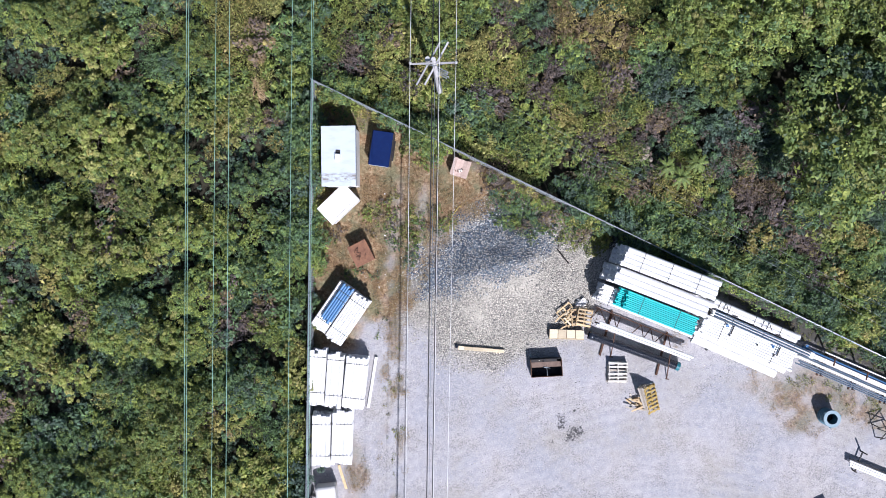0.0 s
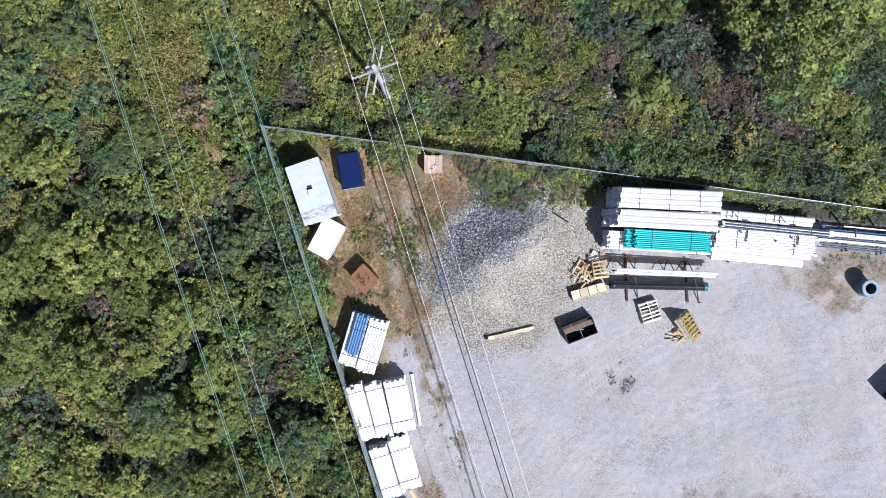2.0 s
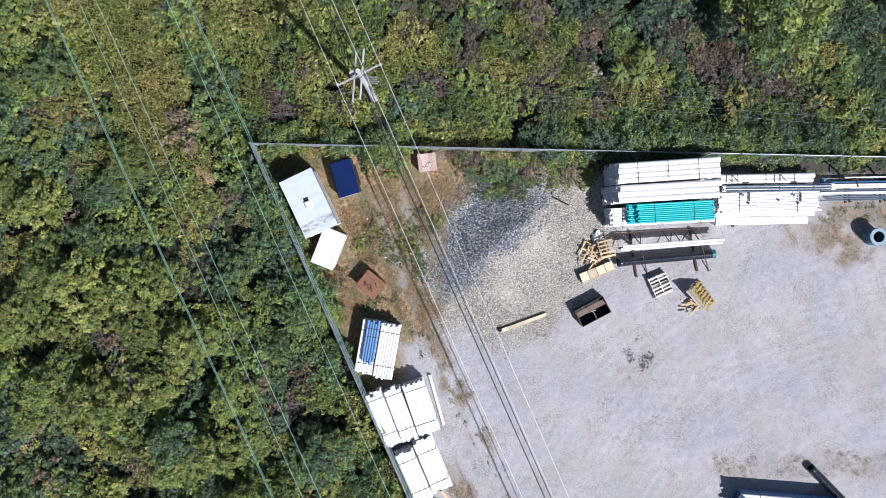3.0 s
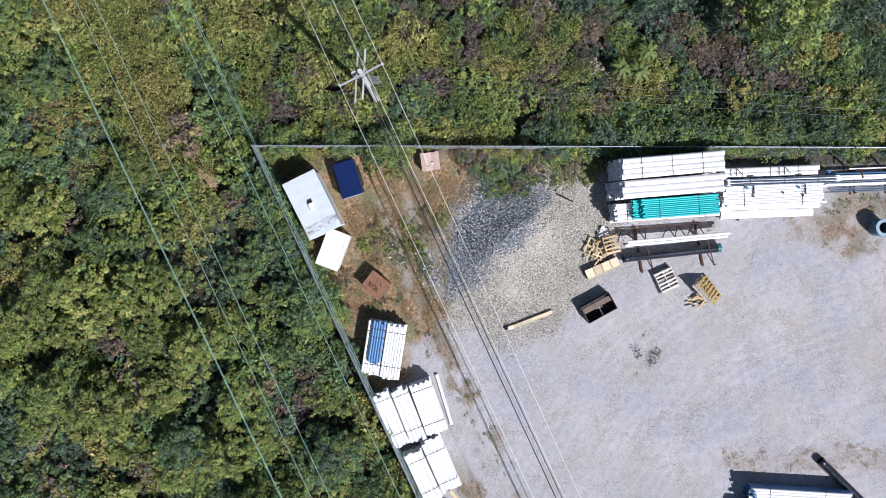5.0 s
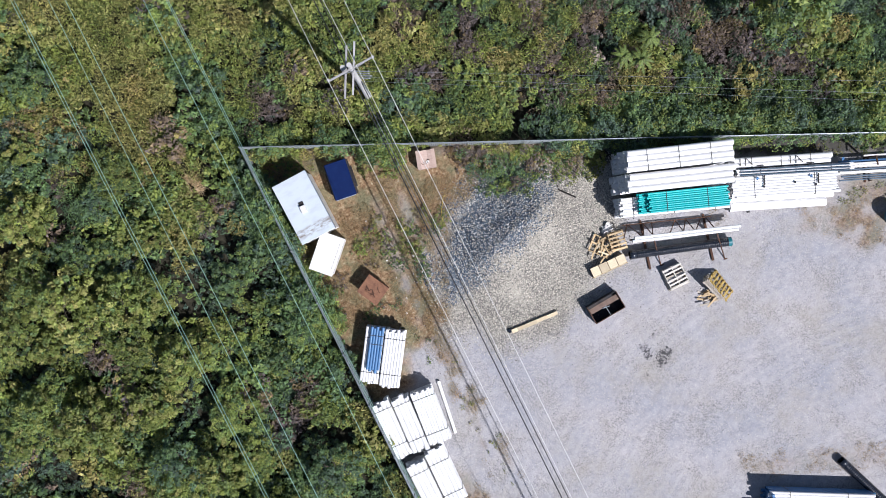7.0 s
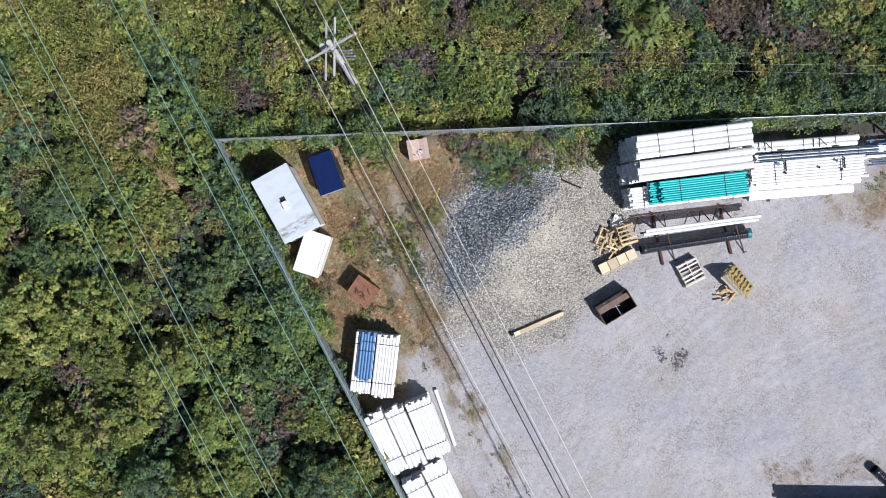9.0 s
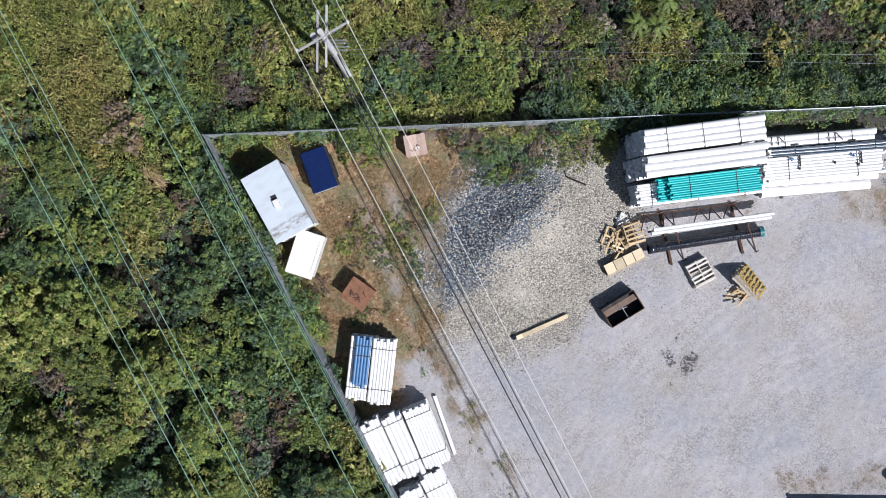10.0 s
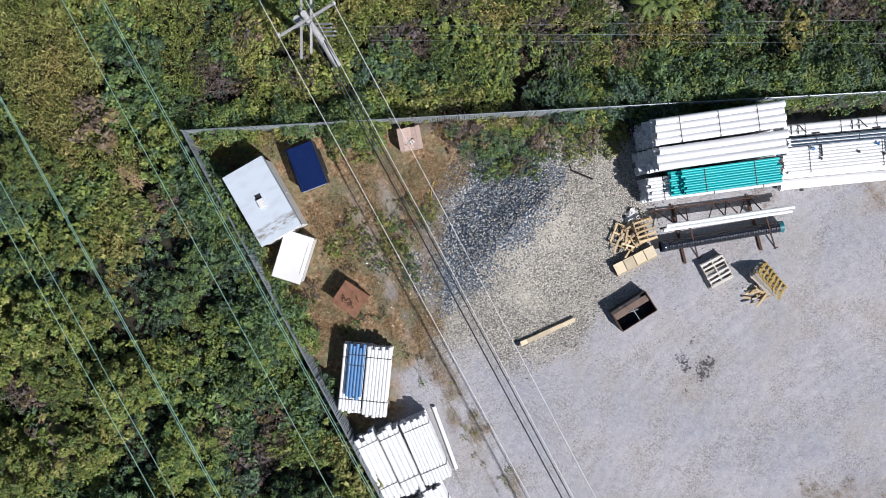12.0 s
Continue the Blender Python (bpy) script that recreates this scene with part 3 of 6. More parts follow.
DRY_SPOTS = [(-12.2, 8.9, 1.2), (-13.2, 11.5, 0.8), (-15.3, 12.7, 0.9), (-18.5, 15.6, 1.4), (-16.4, 12.1, 0.8), (-14.3, 10.4, 0.8), (-2.9, 7.0, 0.8), (8.2, 12.0, 1.8), (5.6, 12.6, 1.2)]


def stand(x, y, *spots):
    """How far a place lies within stands of plants: 1 inside, 0 outside, with ragged rims."""
    x, y = np.asarray(x, float), np.asarray(y, float)
    rag = 0.7 * (fractal(x, y, 0.9, 121) - 0.5)
    best = np.zeros(x.shape)
    for a, b, q in (p for group in spots for p in group):
        best = np.maximum(best, smooth(1.15, 0.8, (np.hypot(x - a, y - b) + rag) / q))
    return best


def in_view(x, y):
    """The stretch that the flight looks over, with a margin."""
    ok = np.zeros(np.shape(x), bool)
    for w in (0, 8, 16, 24, 29):
        c, d = math.cos(radians(w)), math.sin(radians(w))
        ok |= (np.abs(x * c - y * d) < 29.5) & (np.abs(x * d + y * c) < 17.5)
    return ok


def in_gap(x, y):
    return ((x - 18.6) / 3.0) ** 2 + ((y - 10.2) / 2.2) ** 2 < 1


def tree_ground(x, y):
    west = (x < west_line(y) - 1.6) & (inside(MEADOW, x, y) < -0.5) & (stand(x, y, GAPS, MORE_GAPS, PURPLE_WEEDS, DRY_SPOTS, BRIGHT_TREES, MORE_BRIGHT_TREES) < 0.1)
    for a, b, q in GAPS + MORE_GAPS:
        west &= np.hypot(x - a, y - b) > q + 0.8
    thin = fractal(x, y, 5.0, 71) > 0.44
    north_east = (fence_side(x, y) < -9.0) & (x > 12.0) & ~in_gap(x, y)
    return in_view(x, y) & ((west & thin) | north_east)


def plant_trees():
    r = np.random.default_rng(5)
    for a, b, q in BRIGHT_TREES + MORE_BRIGHT_TREES:
        kind = int(r.choice([1, 3, 5, 7, 1, 5]))
        plant_tree(kind, a, b, 1.12 * q / (2.0, 2.2, 1.5, 1.3)[(1, 3, 5, 7).index(kind)] * (1.15 if a > 0 else 1.0), r.uniform(0, 360), "in the thicket outside the fence")
    x, y = scattered(-33, 33, -26, 26, 2.45, tree_ground, 21)
    dark = stand(x, y, DARK_SHRUBS, MORE_DARK_SHRUBS) > 0.5
    for a, b, d in zip(x, y, dark):
        zone = fractal(np.array(a), np.array(b), 6.0, 77)
        kind = int(r.choice([2, 6, 4])) if d else int(np.clip(r.normal(8 * (zone - 0.12) * 1.2, 2.0), 0, 7.99))
        tall = 1.85 if 14.5 < a < 22.5 and 5.0 < b < 8.6 else 1.35 if a > 21.0 and b > 4.0 else 0.75 if d else 0.85
        plant_tree(kind, a, b, tall * r.uniform(0.62, 1.15), r.uniform(0, 360), "in the thicket outside the fence")


plant_trees()


# low growth: templates of a plant, laid out over the plan in one mesh a kind
def bush_template(seed, radius, height, clumps, per, size, up=0.6):
    r = np.random.default_rng(seed)
    return crown_cloud(r, radius, height, clumps, per, size, 0.9, 0.12, 0.19, up)


def stalk_template(seed, radius, height, count, size):
    """Upright leafy stalks, as of tall weeds."""
    r = np.random.default_rng(seed)
    ang, k = r.uniform(0, math.tau, count), np.sqrt(r.uniform(0, 1, count)) * radius
    h = height * r.uniform(0.25, 1.0, count) ** 0.7
    return leaf_shapes(np.stack([k * np.cos(ang), k * np.sin(ang), h], 1), size, r, 0.35, 0.28), np.zeros(count), r.random(count)


BUSHES = [bush_template(200 + i, 0.85, 1.0, 38, 20, 0.064) for i in range(6)]
LOW = [bush_template(220 + i, 0.55, 0.45, 14, 22, 0.046) for i in range(5)]
WEEDS = [stalk_template(240 + i, 0.50, 0.9, 330, 0.066) for i in range(6)]


def thicket(name, label, templates, x, y, tones, scales, seed, material=None, lift=0.0):
    r = np.random.default_rng(seed)
    verts, tone, leaf = [], [], []
    ground_z = ground_height(np.asarray(x), np.asarray(y))
    for a, b, z, t, s in zip(x, y, ground_z, tones, scales):
        v, ct, shade = templates[r.integers(len(templates))]
        c, d = math.cos(w := r.uniform(0, math.tau)), math.sin(w)
        q = v * (s * r.uniform(0.85, 1.15), s * r.uniform(0.85, 1.15), s)
        verts.append(np.stack([q[:, 0] * c - q[:, 1] * d + a, q[:, 0] * d + q[:, 1] * c + b, q[:, 2] + z + lift], 1))
        tone.append(t + ct)
        leaf.append(np.clip(shade + r.uniform(-0.16, 0.16), 0, 1))
    verts, tone, leaf = np.concatenate(verts), np.concatenate(tone), np.concatenate(leaf)
    me = leaf_mesh(name, verts, tone + r.normal(0, 0.025, len(tone)), leaf, material or LEAVES)
    tagged(new(name, me), label, "undergrowth", kind="stuff")


def outside(x, y):
    return in_view(x, y) & ((x < west_line(y) - 0.45) | (fence_side(x, y) < -0.35)) & ~in_gap(x, y) & (np.hypot(x + 12.7, y - 8.9) > 0.75)


FOOTPRINTS = [(-7.51, 4.8, 1.2, 1.95), (-5.22, 5.36, 1.2, 1.6), (-7.7, 2.12, 1.1, 1.1), (-6.43, -0.76, 0.9, 0.9), (-0.59, 4.24, 1.1, 1.1),
              (-7.4, -4.2, 1.7, 2.0), (-7.6, -8.1, 2.1, 1.9), (-8.0, -11.6, 1.5, 1.8), (-8.5, -15.1, 0.8, 0.9)]


def bare(x, y):
    """Away from the things that stand in the grass."""
    ok = np.ones(np.shape(x), bool)
    for a, b, p, q in FOOTPRINTS:
        ok &= (np.abs(x - a) > p) | (np.abs(y - b) > q)
    u, v = (x - 8.0) * 0.930 - (y + 2.0) * 0.3665, (x - 8.0) * 0.3665 + (y + 2.0) * 0.930
    return ok & ~((u > -0.6) & (u < 11.8) & (v > -2.1) & (v < 2.2 - 0.11 * u))


def species(x, y, r, lo=0.02, hi=0.50):
    """Plants of a kind stand together, with strays of lime, yellow, brown and purple."""
    mixed = 0.6 * fractal(x, y, 4.5, 83) + 0.4 * fractal(x, y, 1.4, 87)
    t = lo + (hi - lo) * smooth(0.32, 0.66, mixed) + r.normal(0, 0.09, len(x))
    stray = r.random(len(x))
    brown = fractal(x, y, 1.7, 91) > 0.62
    t = np.where((brown & (r.random(len(x)) < 0.45)) | (stray < 0.03), r.uniform(0.83, 1.0, len(x)), t)
    for spots, a, b in (((DARK_SHRUBS, MORE_DARK_SHRUBS), 0.13, 0.37), ((BRIGHT_TREES, MORE_BRIGHT_TREES), 0.36, 0.50), ((LIME_SPOTS,), 0.38, 0.52),
                        ((DRY_SPOTS,), 0.60, 0.84), ((PURPLE_WEEDS,), 0.84, 1.0), ((GOLD_SPOTS,), 0.64, 0.72)):
        t = np.where(stand(x, y, *spots) > r.uniform(0.25, 0.9, len(x)), r.uniform(a, b, len(x)), t)
    return t


def plant_low():
    r = np.random.default_rng(9)
    x, y = scattered(-33, 33, -26, 26, 1.0, lambda a, b: outside(a, b) & (stand(a, b, GAPS, MORE_GAPS) < 0.5) & (inside(MEADOW, a, b) < 0.3) & ((a > west_line(b)) | (fractal(a, b, 1.3, 73) > 0.43) & (fractal(a, b, 3.0, 71) > 0.36)), 31)
    wood = x < west_line(y)
    s = np.where(wood, r.uniform(0.8, 1.7, len(x)), r.uniform(0.6, 1.35, len(x)))
    near = (fence_side(x, y) > -3.2) & (x > 6.0)
    s = np.where(near, s * 1.15, s)
    t = species(x, y, r)
    t = np.where(near, t * 0.75, t)
    s = s * np.where(stand(x, y, PURPLE_WEEDS, DRY_SPOTS, GOLD_SPOTS, LIME_SPOTS) > 0.5, 0.75, 1.0)
    thicket("shrub_thicket", "mixed green and yellowing shrubs outside the fence", BUSHES, x, y, t, s, 41)
    # plants in the gaps take the darkest tones to stand in for shade
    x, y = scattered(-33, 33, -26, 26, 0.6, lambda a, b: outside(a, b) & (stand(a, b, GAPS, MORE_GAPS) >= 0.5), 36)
    thicket("shaded_undergrowth", "low green growth in the thicket's gaps, toned dark as shade", LOW, x, y, r.uniform(0.0, 0.16, len(x)), r.uniform(0.7, 1.4, len(x)), 46)
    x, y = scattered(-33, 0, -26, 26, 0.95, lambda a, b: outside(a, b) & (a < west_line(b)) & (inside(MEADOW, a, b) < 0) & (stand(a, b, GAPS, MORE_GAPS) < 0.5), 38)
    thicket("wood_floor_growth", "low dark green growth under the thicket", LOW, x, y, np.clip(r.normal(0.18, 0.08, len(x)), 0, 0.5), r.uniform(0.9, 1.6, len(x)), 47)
    # creepers and shrubs that hang over the fences
    q = np.concatenate([np.arange(17.0, 62.0, 0.62), r.uniform(0.5, 16.5, 9)])
    q = q[np.abs(q - 9.9) > 1.6]
    d = (FENCE_EAST - FENCE_CORNER).normalized()
    off = np.where(q > 25, r.uniform(0.45, 1.1, len(q)), r.uniform(0.0, 0.8, len(q)))
    hx, hy = FENCE_CORNER.x + d.x * q - d.y * off, FENCE_CORNER.y + d.y * q + d.x * off
    w = np.arange(-1.2, 7.0, 0.45)
    hx, hy = np.concatenate([hx, west_line(w) - r.uniform(-0.1, 0.6, len(w))]), np.concatenate([hy, w])
    climber = [bush_template(280 + i, 1.15, 1.9, 80, 24, 0.064) for i in range(4)]
    thicket("fence_creepers", "dark green creepers and shrubs over the fences", climber, hx, hy, np.clip(r.normal(0.21, 0.11, len(hx)), 0, 0.55), r.uniform(0.75, 1.1, len(hx)) * np.where((hx < -8) & (hy > 0.6) & (hy < 3.6), 0.6, 1.0), 45)
    x, y = scattered(-33, 33, -26, 26, 1.0, lambda a, b: outside(a, b) & (stand(a, b, GAPS, MORE_GAPS) < 0.5) & (inside(MEADOW, a, b) <= 0) & ((a > west_line(b)) | (fractal(a, b, 1.3, 73) > 0.43)), 32)
    x2, y2 = scattered(-33, 33, -26, 30, 0.62, lambda a, b: outside(a, b) & (inside(MEADOW, a, b) > 0), 35)
    x, y = np.concatenate([x, x2]), np.concatenate([y, y2])
    mead = inside(MEADOW, x, y) > 0
    t = np.where(mead, 0.32 + 0.36 * fractal(x, y, 2.6, 85) + r.normal(0, 0.07, len(x)), species(x, y, r, 0.15, 0.56))
    thicket("tall_weeds", "tall olive and golden weeds of an overgrown meadow", WEEDS, x, y, t, r.uniform(0.8, 1.5, len(x)), 42)
    # inside the fence: ragged green along the north side and in the corner
    def ragged(a, b):
        d = fence_side(a, b)
        ok = (a > west_line(b) + 0.3) & (d > 0.3)
        band = (d < 0.2 + 2.2 * fractal(a, b, 1.8, 95) + 1.7 * smooth(0.3, 1.8, a) * smooth(4.4, 3.2, a) + 0.6 * smooth(3.0, 5.0, a)) & (a < 9.2)
        behind = (d < 1.0) & (a >= 9.2)
        corner = (inside(DRY, a, b) > 0.0) & (fractal(a, b, 1.1, 97) > 0.64)
        corner |= (np.hypot((a + 3.4 - 0.12 * b) / 0.45, (b - 0.7) / 2.2) < 1) & (fractal(a, b, 0.7, 96) > 0.42)
        corner |= (d < 1.5) & (a < 1.5) & (fractal(a, b, 0.9, 93) > 0.42)
        stray = (np.abs(a + 4.65) < 0.9) & (b < -3.5) & (b > -15) & (fractal(a, b, 0.25, 98) > 0.66)
        rack = (np.abs(b + 8.0 + 0.40 * (a - 19)) < 0.5) & (a > 17.3) & (a < 25) & (fractal(a, b, 0.7, 94) > 0.45)
        side = (a < west_line(b) + 0.9) & (fractal(a, b, 1.6, 99) > 0.45) & (b > -7)
        free = bare(a, b)
        return ok & free & (band | behind | corner | side | stray | rack)
    x, y = scattered(-10, 26, -14, 10, 0.40, ragged, 33)
    thicket("low_weeds", "low green weeds along the inside of the fence", LOW, x, y, np.where(y < -6.5, r.uniform(0.35, 0.62, len(x)), species(x, y, r, 0.10, 0.46)), r.uniform(0.3, 0.8, len(x)) * np.where(y < -3.5, 0.5, 1.0), 43)
    # bushes between the fence and the stone heap
    x, y = scattered(1.4, 9.0, -1.2, 4.6, 0.5, lambda a, b: (fence_side(a, b) > 0.4) & (fence_side(a, b) < 0.6 + 1.3 * smooth(1.2, 2.2, a) * smooth(4.8, 3.8, a) + 1.0 * fractal(a, b, 1.2, 92)) & bare(a, b), 37)
    thicket("heap_bushes", "green bushes between the fence and the stone heap", BUSHES, x, y, species(x, y, r, 0.18, 0.42), r.uniform(0.30, 0.55, len(x)), 48)

    def strawy(a, b):
        d = inside(DRY, a, b)
        tuft = (np.abs(a + 4.65) < 0.8) & (b < -4) & (b > -15) & (fractal(a, b * 0.5, 0.5, 41) > 0.55)
        row = (np.abs(a + 6.5) < 0.9) & (b < -10.5) & (b > -15) & (fractal(a, b, 1.8, 44) > 0.45)
        east = (inside(EAST_GRASS, a, b) > -0.2) & (fractal(a, b, 0.7, 47) > 0.44) & (np.hypot(a - 20.83, b + 10.3) > 0.75)
        south = (np.abs(b + 19.7 + 0.4 * (a - 9)) < 0.8) & (a > 7.0) & (a < 18) & (fractal(a, b, 0.6, 48) > 0.46)
        tuft |= np.hypot(a - 12.39, b + 5.86) < 0.55
        free = bare(a, b) | (np.hypot(a - 12.39, b + 5.86) < 0.55)
        return free & (((d > -0.4) & (fence_side(a, b) > 0.3) & (a > west_line(b) + 0.3) & (fractal(a, b, 0.8, 58) > 0.36 + 0.25 * (np.abs(a + 4.6 - 0.12 * b) < 0.3) + 0.2 * (np.abs(a + 3.0 - 0.10 * b) < 0.3))) | tuft | row | east | south)
    x, y = scattered(-11, 24, -24, 10, 0.27, strawy, 34)
    t = np.clip(np.where(x > -5.6, 0.28, 0.25) + 0.6 * fractal(x, y, 1.7, 63) + r.normal(0, 0.12, len(x)), 0, 1)
    tuft = [stalk_template(260 + i, 0.28, 0.14, 90, 0.034) for i in range(4)]
    thicket("dry_grass", "short dry brown grass over bare soil", tuft, x, y, t, r.uniform(0.5, 1.2, len(x)) * np.where(x > 6, 0.6, 1.0), 44, STRAW)
    # taller weeds against the feet of the fences
    q = np.concatenate([np.arange(0.4, 12.5, 0.22), np.arange(13.5, 19.5, 0.35)])
    d = (FENCE_EAST - FENCE_CORNER).normalized()
    off = -r.uniform(0.22, 0.55, len(q))
    x, y = FENCE_CORNER.x + d.x * q - d.y * off, FENCE_CORNER.y + d.y * q + d.x * off
    w = np.arange(-5.6, 8.4, 0.26)
    x, y = np.concatenate([x, west_line(w) + r.uniform(0.22, 0.5, len(w))]), np.concatenate([y, w])
    keep = (fractal(x, y, 0.9, 53) > 0.36) & bare(x, y) & (np.hypot(x + 0.6, y - 4.6) > 1.3)
    x, y = x[keep], y[keep]
    slim = [stalk_template(290 + i, 0.24, 0.85, 110, 0.060) for i in range(4)]
    thicket("fence_weeds", "olive weeds and dry stalks at the foot of the fence", slim, x, y, species(x, y, r, 0.2, 0.62), r.uniform(0.7, 1.35, len(x)), 49)


plant_low()


def frond_plant(x, y, spread, height, label):
    """A young tree-of-heaven: long arching fronds from one stem, each with paired leaflets."""
    r = np.random.default_rng(int(abs(x * 31 + y * 17)))
    t = empty("frond_plant", pose(x, y, 0), label, "shrub", "frond plants")
    part("stem", rod_bm((0, 0, 0), (0, 0, height), 0.03, 0.015, 6), BARK, t)
    for i in range(13):
        a = math.tau * i / 13 + r.uniform(-0.2, 0.2)
        k = np.repeat(np.linspace(0.12, 1, 22), 2)
        side = np.tile([-1.0, 1.0], 22)
        le = spread * r.uniform(0.75, 1.1)
        out = k * le
        z = height * r.uniform(0.8, 1.05) + 0.35 * k - 0.55 * k * k
        w = 0.07 * (1.15 - k)
        c, s = math.cos(a), math.sin(a)
        base = np.stack([out * c, out * s, z], 1)
        along, across = np.array([c, s, -0.1]), np.array([-s, c, 0.0])
        tip = base + along * 0.07 + across[None] * (side * (w + 0.07))[:, None] + np.array([0, 0, -0.02])
        wide = along * 0.024
        v = np.stack([tip, base - wide, base + wide], 1).reshape(-1, 3)
        me = leaf_mesh("frond", v, np.full(44, 0.33) + r.normal(0, 0.03, 44), r.uniform(0.25, 0.75, 44), LEAVES)
        part("frond", me, None, t)


for place in ((12.07, 3.6, 0.75, 1.6), (11.3, 4.2, 0.65, 1.5), (13.0, 4.4, 0.65, 1.5)):
    frond_plant(*place, "bright green plant with long feathered fronds")


def straw_mound(x, y):
    """A tussock of pale dead grass that falls outwards."""
    r = np.random.default_rng(67)
    n = 900
    ang, k = r.uniform(0, math.tau, n), np.sqrt(r.uniform(0, 1, n)) * 0.85
    base = np.stack([x + 0.7 * k * np.cos(ang), y + 0.7 * k * np.sin(ang), 0.75 - 0.4 * k], 1)
    lay = ang + r.normal(0, 0.7, n)
    tip = base + np.stack([np.cos(lay) * 0.36, np.sin(lay) * 0.36, -0.06 + r.normal(0, 0.12, n)], 1) * r.uniform(0.5, 1.2, n)[:, None]
    tip[:, 2] = np.maximum(tip[:, 2], 0.05)
    off = np.stack([-np.sin(ang), np.cos(ang), np.zeros(n)], 1) * 0.011
    me = leaf_mesh("straw_tussock", np.stack([tip, base - off, base + off], 1).reshape(-1, 3), r.uniform(0.35, 0.95, n), r.random(n), STRAW)
    tagged(new("straw_tussock", me), "pale tussock of dead fallen grass", "grass", kind="stuff")


straw_mound(-12.7, 8.9)

# ---- fences ----
def fence(name, a, b, label):
    """Steel posts, a top rail, and upright slats woven into wire mesh, bay by bay."""
    d = b - a
    n = round(d.length / 3.0)
    f = empty(name, Matrix.Translation(a) @ Matrix.Rotation(math.atan2(d.y, d.x), 4, "Z"), label, "fence")
    bay = d.length / n
    post = mesh_of("post", rod_bm((0, 0, -0.1), (0, 0, 1.98), 0.038, n=10), GALV)
    cap = bmesh.new()
    bmesh.ops.create_uvsphere(cap, u_segments=8, v_segments=5, radius=0.046, matrix=pose(0, 0, 1.98))
    cap = mesh_of("post_cap", cap, GALV)
    rail = mesh_of("top_rail", rod_bm((0, 0, 0), (bay, 0, 0), 0.024, n=8), GALV)
    panels = []
    for k in range(3):
        r = np.random.default_rng(300 + k)
        bm = bmesh.new()
        x = 0.05
        while x < bay - 0.08:
            w = 0.085
            top = 1.80 + r.uniform(-0.03, 0.02)
            add_box(bm, w, 0.012, top - 0.06, pose(x + w / 2, r.uniform(-0.012, 0.012), 0.06, r.uniform(-0.6, 0.6), 0, r.uniform(-8, 8)))
            x += w + 0.022
        for z in (0.5, 1.1, 1.7):
            add_rod(bm, (0, 0.012, z), (bay, 0.012, z), 0.004, n=4)
        panels.append(mesh_of("slat_panel", bm, SLAT))
    for i in range(n + 1):
        p = part("post", post, None, f, m=pose(i * bay, 0, 0))
        part("post_cap", cap, None, p)
        if i < n:
            part("top_rail", rail, None, f, m=pose(i * bay, 0, 1.90))
            part("slat_panel", panels[i % 3], None, f, "grey privacy slats woven into wire mesh", m=pose(i * bay, 0, 0))
    return f


fence("fence", FENCE_CORNER, FENCE_EAST, "grey slatted chain-link fence before the thicket")
fence("fence", FENCE_CORNER, FENCE_SOUTH, "grey slatted chain-link fence beside the pipe stacks")


# ---- pipes ----
PIPE_MESHES = {}


def pipe_mesh(r, length, mat, bell):
    """A hollow plastic pipe along x with a wall, and a widened socket at its start."""
    key = (r, length, mat.name, bell)
    if key not in PIPE_MESHES:
        bm = bmesh.new()
        i = r * 0.88
        if bell:
            b = r * 1.13
            rings = [(b, 0.0), (b, 0.16), (r, 0.24), (r, length), (i, length), (i, 0.26), (b * 0.9, 0.17), (b * 0.9, 0.0)]
        else:
            rings = [(r, 0.0), (r, length), (i, length), (i, 0.0)]
        add_lathe(bm, rings, 14 if r < 0.1 else 20)
        bmesh.ops.rotate(bm, matrix=Matrix.Rotation(radians(90), 3, "Y"), verts=bm.verts)
        bmesh.ops.recalc_face_normals(bm, faces=bm.faces)
        me = mesh_of("pipe", bm, mat, True)
        me.set_sharp_from_angle(angle=radians(40))
        PIPE_MESHES[key] = me
    return PIPE_MESHES[key]


def strap_bm(width, height, z0, drop=True):
    """A thin band over the pipes and down both sides."""
    bm = bmesh.new()
    add_box(bm, 0.032, width + 0.02, 0.006, pose(0, 0, z0 + height))
    if drop:
        for s in (-1, 1):
            add_box(bm, 0.032, 0.006, height, pose(0, s * (width / 2 + 0.007), z0))
    return bm


def bundle(name, m, cols, rows, r, length, mat, label, group, straps=(0.2, 0.5, 0.8), z0=0.09, seed=0, bell=True, ragged=0.05, top_mat=None, drop=None, bands=True):
    """A strapped bundle of pipes along x, lying on timber bearers; pipes head and tail in turn."""
    q = np.random.default_rng(seed)
    t = empty(name, m, label, "pipe bundle", group)
    pitch = 1.88 * r
    width = cols * pitch
    for k in straps:
        part("bearer", box_bm(0.09, width, z0, pose(k * length, 0, 0), 0.008), GREY_WOOD, t)
        if bands:
            part("strap", strap_bm(width, rows * pitch + 0.004, z0), STRAP, t, "dark strap")
    for k, o in zip(straps, [c for c in t.children if c.name.startswith("strap")]):
        o.matrix_basis = pose(k * length, 0, 0)
    for i in range(cols):
        for j in range(rows):
            if drop and drop(i, j):
                continue
            y, z = (i + 0.5) * pitch - width / 2, z0 + (j + 0.5) * pitch
            shift = q.uniform(-ragged, ragged) + (0.10 if bell and (i + j) % 2 else 0.0)
            turned = bell and (i + j) % 2
            mm = pose(length + shift if turned else shift, y, z, 0, 0, 180 if turned else 0)
            part("pipe", pipe_mesh(r * 0.995, length, top_mat if top_mat and j == rows - 1 else mat, bell), None, t, m=mm)
    return t


